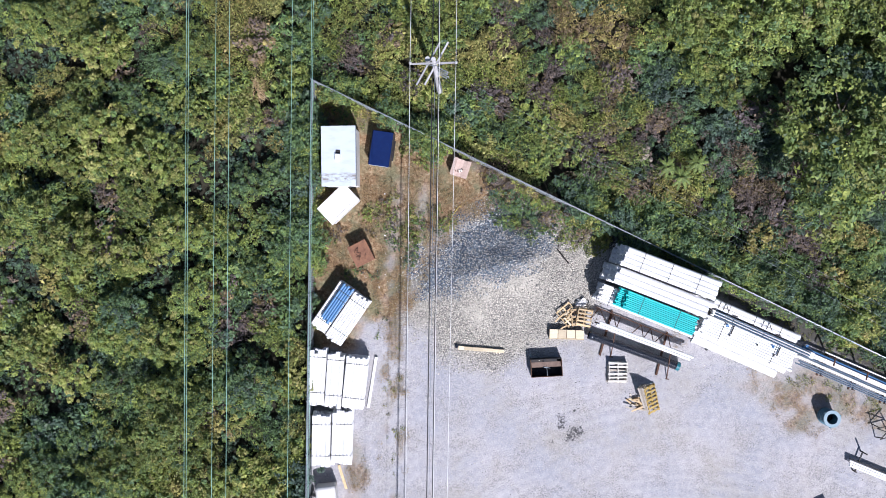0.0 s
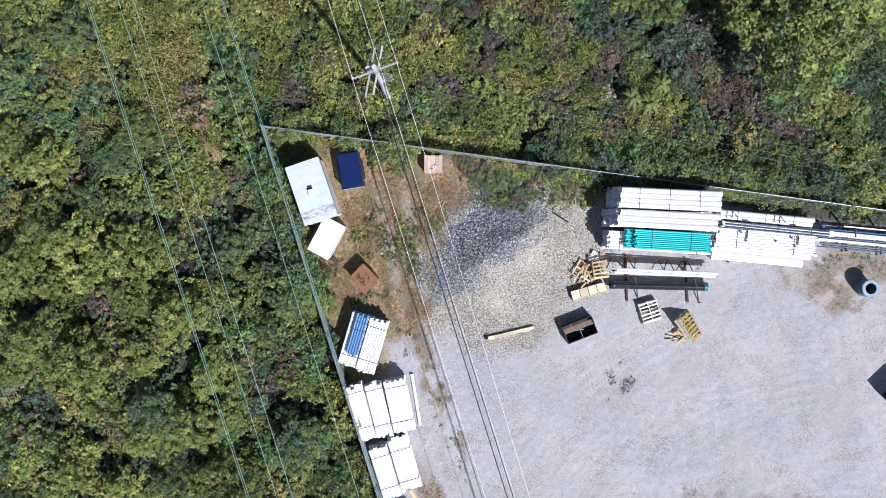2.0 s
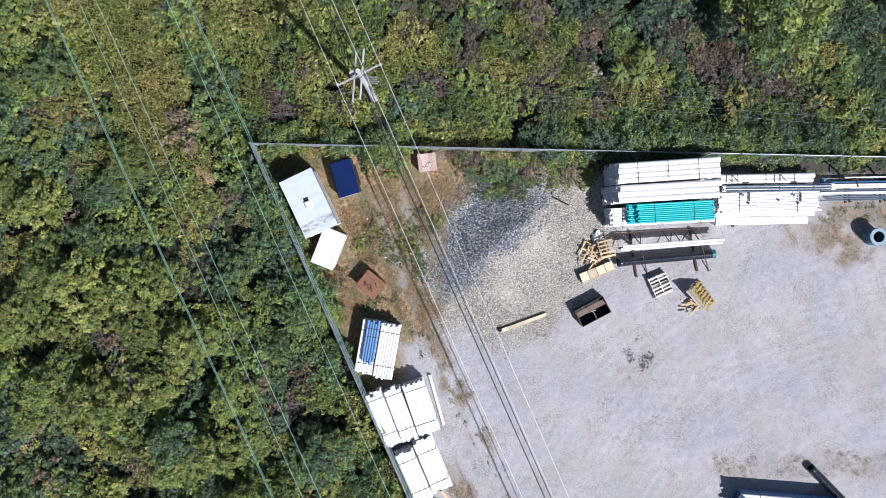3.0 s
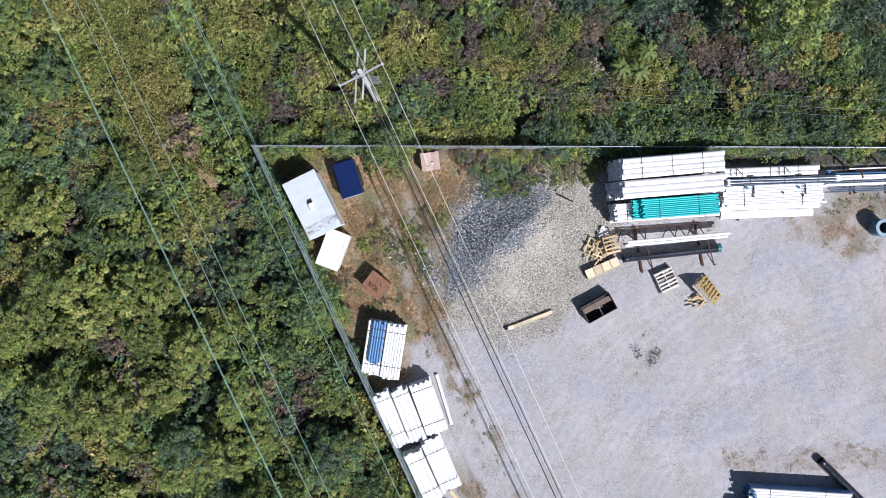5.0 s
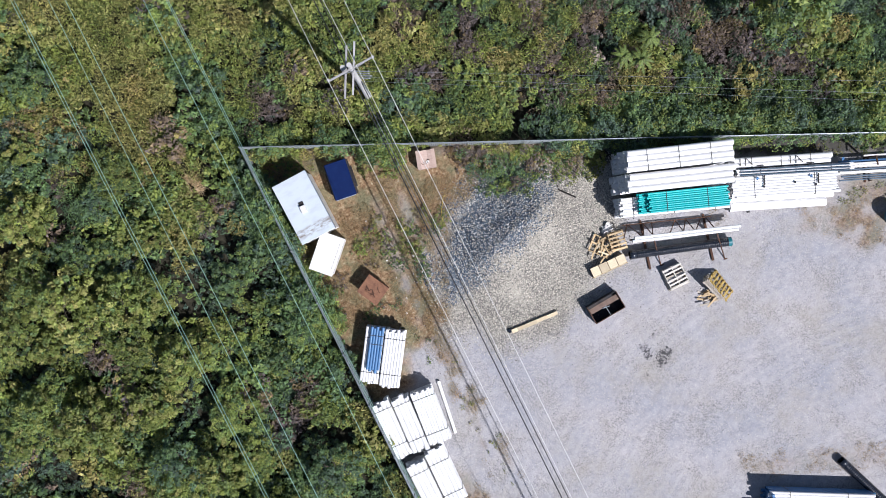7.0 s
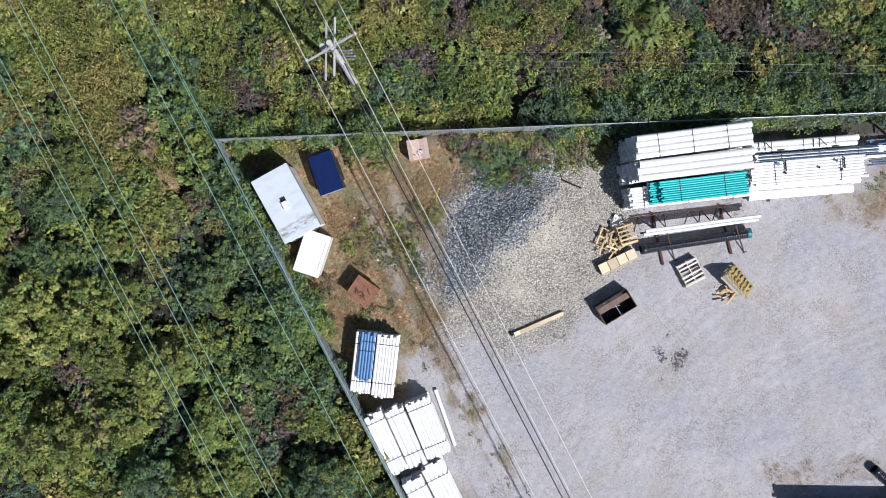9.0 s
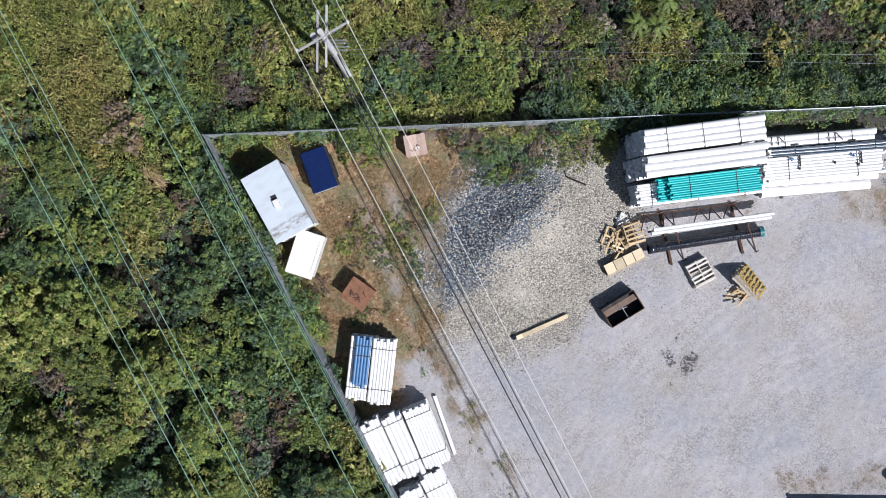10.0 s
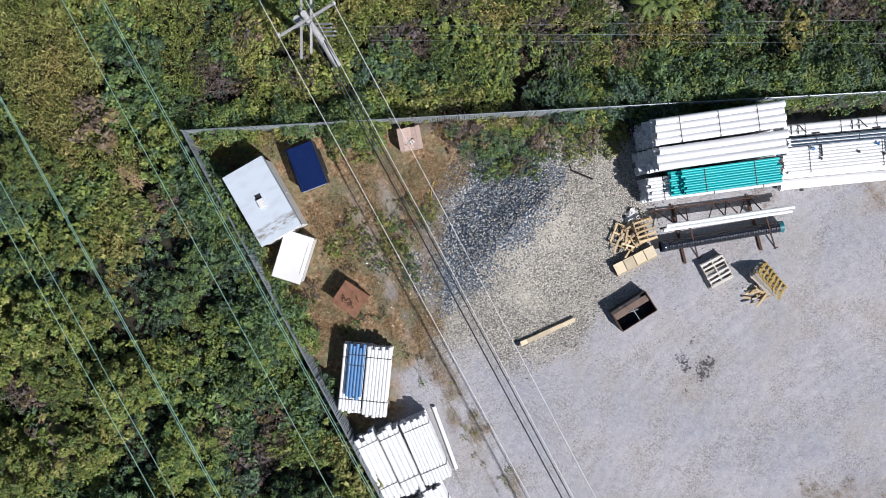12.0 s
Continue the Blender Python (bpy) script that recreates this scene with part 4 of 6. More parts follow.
RACK = pose(8.0, -2.0, 0, 0, 0, -21.5)
GROUP_RACK = "pipe bundles along the north fence"
for k in range(3):
    z = 0.06 + k * 0.98
    bundle("pipe_bundle", RACK @ pose(-0.22 + 0.16 * k, 1.33 - 0.02 * k, z, 0, 0, 0.3 * k), 4, 3, 0.149, 5.5, PVC_WHITE,
           "strapped bundle of thick white plastic pipes stacked three high", GROUP_RACK, seed=10 + k)
for k in range(3):
    z = 0.06 + k * 1.05
    bundle("pipe_bundle", RACK @ pose(-0.32 + 0.18 * k, 0.150, z, 0, 0, 0.15 * k), 3, (3, 3, 2)[k], 0.170, 5.5, PVC_WHITE,
           "bundle of very thick white plastic pipes in a high stack", GROUP_RACK, seed=20 + k, bands=k < 2, ragged=0.08)
for k in range(2):
    bundle("pipe_bundle", RACK @ pose(-0.26 + 0.05 * k, -1.08, 0.06 + k * 1.0, 0, 0, -0.3), 7, (6, 4)[k], 0.078, 5.7, PVC_WHITE,
           "strapped bundle of slim white plastic pipes under teal pipes", GROUP_RACK, seed=30 + k, straps=(0.12, 0.5, 0.88))
for k, (u, z, rows) in enumerate(((0.70, 1.76, 3), (1.14, 2.13, 2))):
    bundle("pipe_bundle", RACK @ pose(u, -0.96, z, 0, 0, 0), 10, rows, 0.0565, 4.15, PVC_GREEN, "bundle of slim teal-green drain pipes on white pipes", GROUP_RACK,
           straps=(0.24, 0.76), z0=0.035, seed=41 + k, ragged=0.07)


def pipe_alone(m, r, length, mat, label, bell=True):
    t = empty("pipe", m, label, "pipe", "single pipes")
    part("barrel", pipe_mesh(r, length, mat, bell), None, t)
    return t


# east of the high stack: lower bundles in a row
bundle("pipe_bundle", RACK @ pose(6.15, 0.72, 0.06, 0, 0, -2.0), 2, 3, 0.15, 5.3, PVC_WHITE, "low bundle of wide white plastic pipes by the fence", GROUP_RACK, seed=50)
bundle("pipe_bundle", RACK @ pose(6.35, 0.18, 0.06, 0, 0, -2.0), 4, 6, 0.048, 6.3, PVC_WHITE, "bundle of thin white and dark grey conduits", GROUP_RACK, seed=51, bell=False,
       z0=0.50)
for v in (0.02, 0.17, 0.32):
    pipe_alone(RACK @ pose(6.5, v, 1.145, 0, 0, -2.6), 0.038, 5.9, PVC_GREY, "blue-grey conduit lying on a white bundle", False)
bundle("pipe_bundle", RACK @ pose(6.0, -0.62, 0.06, 0, 0, -1.6), 8, 6, 0.078, 5.6, PVC_WHITE, "strapped bundle of slim white plastic pipes", GROUP_RACK, seed=52,
       straps=(0.22, 0.80), ragged=0.14)
for i, (u, v, z, r, le) in enumerate([(5.95, -1.22, 0.25, 0.19, 5.75), (6.0, -1.63, 0.30, 0.235, 5.25)]):
    pipe_alone(RACK @ pose(u, v, z, 0, 0, -2.2), r, le, PVC_WHITE, "single thick white plastic pipe lying on bearers")
for u in (7.1, 9.9):
    t = empty("timber_bearer", RACK @ pose(u, -1.55, 0), "short dark timber bearer under white pipes", "timber", "bearers")
    part("block", box_bm(0.16, 0.95, 0.06), STRAP, t)


def loose_blocks():
    for u, v in ((7.77, -0.34), (10.66, -0.53)):
        t = empty("spacer_block", RACK @ pose(u, v, 1.071, 0, 0, -2), "long dark timber spacer across white pipes", "timber", "spacers")
        part("block", box_bm(0.06, 0.56, 0.06), DARK_STEEL, t)
    for u, v in ((7.6, -1.12), (10.45, -1.31), (7.72, -0.70), (10.5, -0.84), (9.4, -0.62)):
        t = empty("spacer_block", RACK @ pose(u, v, 1.071 if v > -1.0 else 0.93, 0, 0, 12), "small dark timber spacer lying on white pipes", "timber", "spacers")
        part("block", box_bm(0.09, 0.13, 0.05), DARK_STEEL, t)
    for u, v in ((7.40, -0.22), (10.27, -0.38), (12.05, 0.36)):
        t = empty("blue_sheet_scrap", RACK @ pose(u, v, 1.075, 0, 0, 25), "crumpled scrap of blue sheet on white pipes", "sheet scrap", "blue scraps")
        bm = bmesh.new()
        bmesh.ops.create_grid(bm, x_segments=7, y_segments=7, size=0.075)
        for p in bm.verts:
            p.co.z = 0.05 + 0.09 * noise.noise(p.co * 11 + Vector((u, 0, 0)))
        bmesh.ops.solidify(bm, geom=bm.faces, thickness=0.006)
        part("sheet", bm, PVC_BLUE, t)


loose_blocks()


def lattice(m, label):
    """A flat steel frame: two posts and a diagonal, leaning on the bundle."""
    t = empty("bracket_stand", m, label, "bracket stand", "bracket stands")
    part("post", bar_bm((0, -0.2, 0), (0, 0.22, 0), 0.035, 0.035), DARK_STEEL, t)
    part("post", bar_bm((0.30, -0.2, 0), (0.30, 0.22, 0), 0.035, 0.035), DARK_STEEL, t)
    part("brace", bar_bm((0.34, 0.2, 0), (0.66, -0.16, 0), 0.035, 0.035), DARK_STEEL, t)
    part("rail", bar_bm((0.9, -0.22, 0), (1.25, -0.20, 0), 0.05, 0.05), DARK_STEEL, t)


lattice(RACK @ pose(6.58, 0.72, 1.025, 0, 0, -3), "dark steel frame lying on wide white pipes")
lattice(RACK @ pose(9.28, 0.60, 1.025, 0, 0, -3), "dark steel frame lying on wide white pipes")


def far_rack():
    """An upright steel rack with rails that carries the last pipes by the fence."""
    t = empty("pipe_rack", RACK @ pose(11.9, -0.15, 0, 0, 0, -2.2), "rusty steel pipe rack with white and grey pipes", "rack")
    for u in (1.75, 3.75, 5.75):
        part("upright", bar_bm((u, 0.55, 0), (u, 0.55, 1.55), 0.08, 0.08), RUST_DARK, t)
        part("arm", bar_bm((u, 0.58, 1.42), (u + 0.05, 0.05, 1.50), 0.07, 0.07), RUST_DARK, t)
        part("arm", bar_bm((u, 0.58, 0.50), (u, -0.75, 0.50), 0.07, 0.07), RUST_DARK, t)
        part("foot", bar_bm((u, 0.6, 0.04), (u, -0.8, 0.04), 0.09, 0.08), RUST_DARK, t)
        part("stop", bar_bm((u, -0.72, 0.5), (u, -0.72, 0.85), 0.05, 0.05), RUST_DARK, t)
    part("top_rail", bar_bm((1.0, 0.60, 1.60), (7.2, 0.60, 1.60), 0.07, 0.07), WHITE_PAINT, t, "white-painted top rail")
    for i, (v, z, r, mat) in enumerate([(0.36, 0.62, 0.09, PVC_BLUE), (0.12, 0.62, 0.085, PVC_WHITE), (-0.06, 0.60, 0.05, PVC_GREY), (-0.22, 0.62, 0.085, PVC_WHITE),
                                        (-0.42, 0.60, 0.05, PVC_GREY), (-0.53, 0.60, 0.045, PVC_GREY), (-0.63, 0.59, 0.04, PVC_GREY), (0.24, 0.78, 0.06, PVC_WHITE)]):
        pipe_alone(RACK @ pose(11.9, -0.15, 0, 0, 0, -2.2) @ pose(0.1 + 0.13 * (i % 3), v, z), r, 6.3, mat, "pipe lying on the steel rack", i % 2 == 0)


far_rack()


# ---- trestle rack in front of the high stack ----
def trestle_rack():
    t = empty("steel_trestle", RACK, "rusty steel trestle with skid beams and braces", "trestle")
    for a, b in (((1.12, -1.85, 0), (1.42, -4.60, 0)), ((4.58, -1.85, 0), (4.92, -4.46, 0))):
        a, b = Vector(a), Vector(b)
        bm = bmesh.new()
        d = (b - a).normalized()
        m = Matrix.Translation((a + b) / 2) @ Matrix.Rotation(math.atan2(d.y, d.x), 4, "Z")
        le = (b - a).length
        for w, z, h in ((0.12, 0.005, 0.014), (0.014, 0.018, 0.085), (0.12, 0.102, 0.014)):
            add_box(bm, le, w, h, m @ pose(0, 0, z), 0.002)
        part("skid_beam", bm, RUST_DARK, t)
    part("rail", bar_bm((0.3, -2.85, 0.80), (5.3, -2.72, 0.80), 0.09, 0.10), RUST_DARK, t)
    part("ground_rail", bar_bm((0.1, -2.02, 0.16), (5.0, -2.02, 0.16), 0.06, 0.06), RUST_DARK, t)
    for u in (1.18, 4.66):
        part("post", bar_bm((u, -2.72, 0.11), (u, -2.76, 0.80), 0.09, 0.09), RUST, t)
    for a, b in ((0.0, 0.35), (1.02, 0.40), (1.10, 1.25), (1.62, 1.25), (1.60, 1.72), (2.5, 3.0), (3.3, 3.02), (3.25, 3.58), (3.92, 3.60), (3.9, 4.44), (5.0, 4.70)):
        part("brace", bar_bm((a, -2.74, 0.78), (b, -2.04, 0.18), 0.045, 0.045), RUST if 2.2 < b < 3.01 else RUST_DARK, t)
    for u, w in ((1.58, 2.05), (5.0, 5.58)):
        leg = part("leg", bar_bm((u, -2.95, 0.98), (w, -4.42, 0.02), 0.055, 0.055), RUST_DARK, t)
        part("foot", box_bm(0.22, 0.06, 0.02, pose(w + 0.04, -4.44, 0.0, 0, 0, 12), 0.003), RUST_DARK, leg)


trestle_rack()
pipe_alone(RACK @ pose(0.42, -2.93, 0.985, 0, 0, 0.9), 0.085, 5.75, PVC_WHITE, "white plastic pipe on a rusty trestle")
pipe_alone(RACK @ pose(0.55, -2.76, 0.985, 0, 0, 0.9), 0.085, 5.75, PVC_WHITE, "white plastic pipe on a rusty trestle")


def corrugated(m, r, length, label, collar=True, end_cap=False):
    """Black drain pipe with ring-shaped ribs along x."""
    bm = bmesh.new()
    rings, n = [], int(length / 0.115)
    for i in range(n):
        x = i * length / n
        s = length / n
        rings += [(r * 0.90, x), (r, x + s * 0.22), (r, x + s * 0.62), (r * 0.90, x + s * 0.85)]
    rings += [(r * 0.9, length), (r * 0.80, length), (r * 0.80, 0.0)]
    add_lathe(bm, rings, 20)
    bmesh.ops.rotate(bm, matrix=Matrix.Rotation(radians(90), 3, "Y"), verts=bm.verts)
    bmesh.ops.recalc_face_normals(bm, faces=bm.faces)
    t = empty("corrugated_pipe", m, label, "drain pipe", "black drain pipes")
    part("barrel", bm, BLACK_PLASTIC, t)
    if collar:
        bm = bmesh.new()
        add_lathe(bm, [(r * 1.03, -0.02), (r * 1.03, 0.34), (r * 1.005, 0.34), (r * 1.005, -0.02)], 20)
        bmesh.ops.rotate(bm, matrix=Matrix.Rotation(radians(90), 3, "Y"), verts=bm.verts)
        part("socket", bm, BLACK_PLASTIC, t, "smooth black socket", smooth=True)
    if end_cap:
        bm = bmesh.new()
        add_lathe(bm, [(r * 1.04, length - 0.16), (r * 1.04, length + 0.03), (r * 0.9, length + 0.05), (0.01, length + 0.05), (0.01, length + 0.03), (r * 1.005, length - 0.16)], 20)
        bmesh.ops.rotate(bm, matrix=Matrix.Rotation(radians(90), 3, "Y"), verts=bm.verts)
        part("end_cap", bm, TEAL_CAP, t, "teal plastic end cap")
    return t


corrugated(RACK @ pose(0.33, -3.68, 0.365, 0, 0, 2.0), 0.25, 5.55, "black corrugated drain pipe on steel skids", end_cap=True)

# ---- stacks beside the west fence ----
GROUP_WEST = "pipe bundles along the west fence"


def west_bundle(x, y, turn, cols, rows, r, length, label, seed, **kw):
    """Placed by its north end; the pipes run south."""
    return bundle("pipe_bundle", pose(x, y, 0, 0, 0, -90 + turn), cols, rows, r, length, PVC_WHITE, label, GROUP_WEST, seed=seed, **kw)


west_bundle(-8.90, -6.45, -3, 4, 5, 0.126, 3.05, "bundle of thick white pipes with staggered sockets", 61, straps=(0.12, 0.80), ragged=0.16)
west_bundle(-7.86, -6.62, -4, 4, 5, 0.126, 3.05, "bundle of thick white pipes with staggered sockets", 62, straps=(0.12, 0.80), ragged=0.16)
west_bundle(-6.62, -6.82, -6, 8, 7, 0.083, 2.95, "wide bundle of slim white plastic pipes", 63, straps=(0.14, 0.82), ragged=0.05)
pipe_alone(pose(-5.62, -6.95, 0.11, 0, 0, -90 - 9), 0.09, 3.05, PVC_WHITE, "single white plastic pipe lying on gravel")
west_bundle(-8.72, -10.15, -1, 4, 5, 0.139, 2.95, "bundle of thick white pipes close to the fence", 64, straps=(0.2, 0.82), ragged=0.10)
west_bundle(-7.50, -9.98, -2, 5, 5, 0.121, 3.05, "bundle of white pipes with ragged ends", 65, straps=(0.25, 0.85), ragged=0.14)
BLUE_STACK = pose(-6.75, -2.95, 0, 0, 0, -90 - 34.7)
bundle("pipe_bundle", BLUE_STACK @ pose(0.03, 0.56, 0), 7, 7, 0.083, 3.05, PVC_WHITE, "bundle of slim white pipes beside blue pipes", GROUP_WEST, seed=71,
       straps=(0.16, 0.80), ragged=0.05)
bundle("pipe_bundle", BLUE_STACK @ pose(0.02, -0.56, 0), 7, 7, 0.077, 2.95, PVC_WHITE, "bundle of slim white pipes under blue pipes", GROUP_WEST, seed=72,
       straps=(0.20, 0.84), ragged=0.05)
bundle("pipe_bundle", BLUE_STACK @ pose(-0.03, -0.42, 1.15), 5, 1, 0.078, 2.35, PVC_BLUE, "five blue plastic pipes lying on a white bundle", GROUP_WEST, seed=73,
       straps=(0.20, 0.40), z0=0.03, ragged=0.05)


# ---- containers and boxes ----
def site_container():
    t = empty("storage_container", pose(-7.51, 4.80, 0, 0, 0, 0.6), "white storage container with a stained sheet roof", "container")
    part("body", box_bm(1.84, 3.30, 2.32, pose(0, 0, 0.06), 0.02), WHITE_PAINT, t)
    sheet = roof_material()
    roof = part("roof", box_bm(1.96, 3.44, 0.05, pose(0, 0, 2.40), 0.012), sheet, t)
    for i in range(6):
        part("roof_seam", box_bm(1.90, 0.016, 0.003, pose(0, -1.45 + 0.58 * i, 2.449), 0.001), sheet, roof)
    part("gutter", box_bm(0.07, 3.40, 0.09, pose(0.985, -0.02, 2.30, 0, 0, 0), 0.01), GALV, t)
    vent = part("roof_vent", box_bm(0.30, 0.40, 0.16, pose(-0.03, -0.08, 2.45, 0, 0, -3), 0.02), WHITE_PAINT, t, "white roof vent")
    part("vent_opening", box_bm(0.26, 0.20, 0.03, pose(-0.02, 0.24, 2.452, 0, 0, -3), 0.004), DARK_STEEL, vent, "dark vent opening")
    for y in (-1.1, 0.0, 1.1):
        part("wall_seam", box_bm(0.012, 0.03, 2.2, pose(0.924, y, 0.1), 0.003), WHITE_PAINT, t)
    for x in (-0.7, 0.7):
        part("skid", box_bm(0.14, 3.3, 0.07, pose(x, 0, 0), 0.01), DARK_STEEL, t)
    door = part("door", box_bm(0.85, 0.04, 1.95, pose(0.0, -1.67, 0.15), 0.01), WHITE_PAINT, t)
    part("handle", box_bm(0.03, 0.05, 0.18, pose(0.34, -1.70, 1.05), 0.008), DARK_STEEL, door)


def roof_material():
    """White sheet with damp streaks across and a brown pond stain near one end."""
    n = Nodes("stained_roof_sheet")
    wide = n.node("ShaderNodeMapping", Vector=n.local, Scale=(1.0, 2.4, 1.0)).outputs["Vector"]
    streak = n.ramp(n.noise(1.3, 6, wide), (0.47, 0.0), (0.66, 1.0))
    c = n.mix(n.math("MULTIPLY", streak, 0.40), (0.54, 0.60, 0.66), (0.40, 0.43, 0.47))
    sep = n.node("ShaderNodeSeparateXYZ", Vector=n.local)
    band = n.ramp(n.math("ABSOLUTE", n.math("ADD", sep.outputs["Y"], 1.22)), (0.10, 1.0), (0.34, 0.0))
    blot = n.math("MULTIPLY", band, n.ramp(n.noise(2.6, 6, wide), (0.45, 0.0), (0.62, 1.0)))
    c = n.mix(n.math("MULTIPLY", blot, 0.9), c, (0.20, 0.165, 0.14))
    n.bump(n.noise(3.0, 3), 0.2, 0.01)
    return n.done(c, 0.45, 0, 0.5)


site_container()


def blue_bin():
    t = empty("waste_bin", pose(-5.22, 5.36, 0, 0, 0, -8.5), "dark blue lidded waste bin standing in dry grass", "waste bin")
    bm = box_bm(1.34, 1.98, 1.0, pose(0.02, 0, 0.06), 0.03)
    for v in bm.verts:
        if v.co.z < 0.3:
            v.co.x *= 0.9
            v.co.y *= 0.94
    part("body", bm, DARK_STEEL, t)
    bm = box_bm(1.20, 2.02, 0.09, pose(0, 0, 1.07, 1.2, 0, 0), 0.03)
    part("lid", bm, BLUE_LID, t, "dark blue plastic lid")
    part("front_rim", rod_bm((-0.56, -1.02, 1.06), (0.54, -1.02, 1.06), 0.03), GALV, t, "pale metal rim")
    for s in (-1, 1):
        part("lifting_pocket", box_bm(0.10, 1.2, 0.14, pose(s * 0.70, 0, 0.55), 0.01), DARK_STEEL, t)
        part("skid", box_bm(0.1, 1.7, 0.06, pose(s * 0.4, 0, 0)), DARK_STEEL, t)
    return t


blue_bin()


def white_crate():
    t = empty("storage_box", pose(-7.70, 2.12, 0, 0, 0, 43.5), "white boxy tank with a flat lid near the container", "storage box")
    part("body", box_bm(2.06, 1.24, 1.22, pose(0, 0, 0.08), 0.04), WHITE_PAINT, t)
    part("lid", box_bm(2.16, 1.34, 0.06, pose(0, 0, 1.30), 0.02), WHITE_PAINT, t)
    part("seam", box_bm(1.5, 0.012, 0.008, pose(0.05, -0.50, 1.36)), DARK_STEEL, t, "dark seam")
    part("edge_strip", box_bm(2.1, 0.05, 0.03, pose(0, -0.655, 1.28), 0.008), GALV, t)
    for x in (-0.8, 0, 0.8):
        part("foot", box_bm(0.10, 1.2, 0.08, pose(x, 0, 0)), GREY_WOOD, t)


white_crate()


def rust_box():
    t = empty("rusty_box", pose(-6.43, -0.76, 0, 0, 0, -63), "rusted steel box with scraps on its lid", "metal box")
    part("body", box_bm(1.26, 1.10, 0.78, pose(0, 0, 0.04), 0.02), RUST, t)
    part("lid", box_bm(1.34, 1.18, 0.05, pose(0, 0, 0.82), 0.015), RUST, t)
    part("runner", box_bm(1.2, 0.1, 0.04, pose(0, 0.4, 0)), RUST_DARK, t)
    part("runner", box_bm(1.2, 0.1, 0.04, pose(0, -0.4, 0)), RUST_DARK, t)
    q = np.random.default_rng(81)
    for i in range(9):
        a = q.uniform(0, 180)
        s = empty("scrap_piece", pose(-6.43 + q.uniform(-0.3, 0.3), -0.78 + q.uniform(-0.3, 0.25), 0.872, 0, 0, a), "dark scrap of bent steel on a rusty lid", "scrap", "scraps on the lid")
        le = q.uniform(0.2, 0.42)
        bm = bar_bm((-le / 2, 0, 0.012), (0, 0.05, 0.012), 0.036, 0.022)
        add_box(bm, le / 2, 0.028, 0.022, pose(le / 4, 0.05, 0), 0.003)
        part("strip", bm, RUST_DARK, s)


rust_box()


def pallet_thing(m, wood, label, boards=7, size=(1.02, 1.22), missing=(), group="pallets"):
    """Deck boards along x over three stringers along y."""
    q = np.random.default_rng(int(abs(m.translation.x * 100)) + boards)
    t = empty("pallet", m, label, "pallet", group)
    w, le = size
    for x in (-w / 2 + 0.03, 0, w / 2 - 0.03):
        part("stringer", box_bm(0.05, le, 0.09, pose(x, 0, 0.02), 0.004), wood, t)
    for i in range(boards):
        if i in missing:
            continue
        part("deck_board", box_bm(w * q.uniform(0.97, 1.02), 0.095, 0.02, pose(q.uniform(-0.02, 0.02), (i + 0.5) * le / boards - le / 2, 0.112, 0, 0, q.uniform(-2, 2)), 0.003), wood, t)
    for y in (-le / 2 + 0.06, 0, le / 2 - 0.06):
        part("bottom_board", box_bm(w, 0.095, 0.018, pose(0, y, 0), 0.003), wood, t)
    return t


PAL = pose(8.62, -7.78, 0, 0, 0, -5)
# the lower two get darker wood in place of the stack's own shade
for k in range(3):
    pallet_thing(PAL @ pose(0.02 * k, 0.02 * k, 0.001 + 0.135 * k, 0, 0, 2.5 * k), BLEACHED if k == 2 else GREY_WOOD, "weathered pale wooden pallet with gaps between boards, lower ones darkened as shade", 6, (1.10, 1.25), (1, 2, 4) if k < 2 else (3,))


def pallet_heap():
    """Long pallets leaning on one another with their west edge high, and broken boards at their foot."""
    for i, wood in enumerate((YELLOW_PINE, GREY_WOOD, GREY_WOOD, GREY_WOOD)):
        words = "fresh yellow pallet leaning on other pallets" if i == 0 else "weathered pallet leaning in a row of pallets"
        pallet_thing(pose(10.56 - 0.17 * i, -9.30 + 0.06 * i, 0.43 + 0.005 * i, 0, 0, 11 + 2 * i) @ pose(0, 0, 0, 0, 44 + 7 * i, 0), wood, words, 7, (1.02 - 0.02 * i, 1.60 - 0.14 * i), (2, 5) if i else ())
    q = np.random.default_rng(91)
    for i in range(18):
        t = empty("broken_board", pose(9.40 + q.uniform(0, 0.75), -10.0 + q.uniform(0, 0.7), 0.012 + 0.016 * i, q.uniform(-5, 5), q.uniform(-5, 5), q.uniform(-75, 25)),
                  "broken pallet board on gravel", "board", "broken boards")
        part("plank", box_bm(q.uniform(0.35, 0.8), 0.095, 0.02, None, 0.003), (PINE, GREY_WOOD, PLY)[i % 3], t)


pallet_heap()


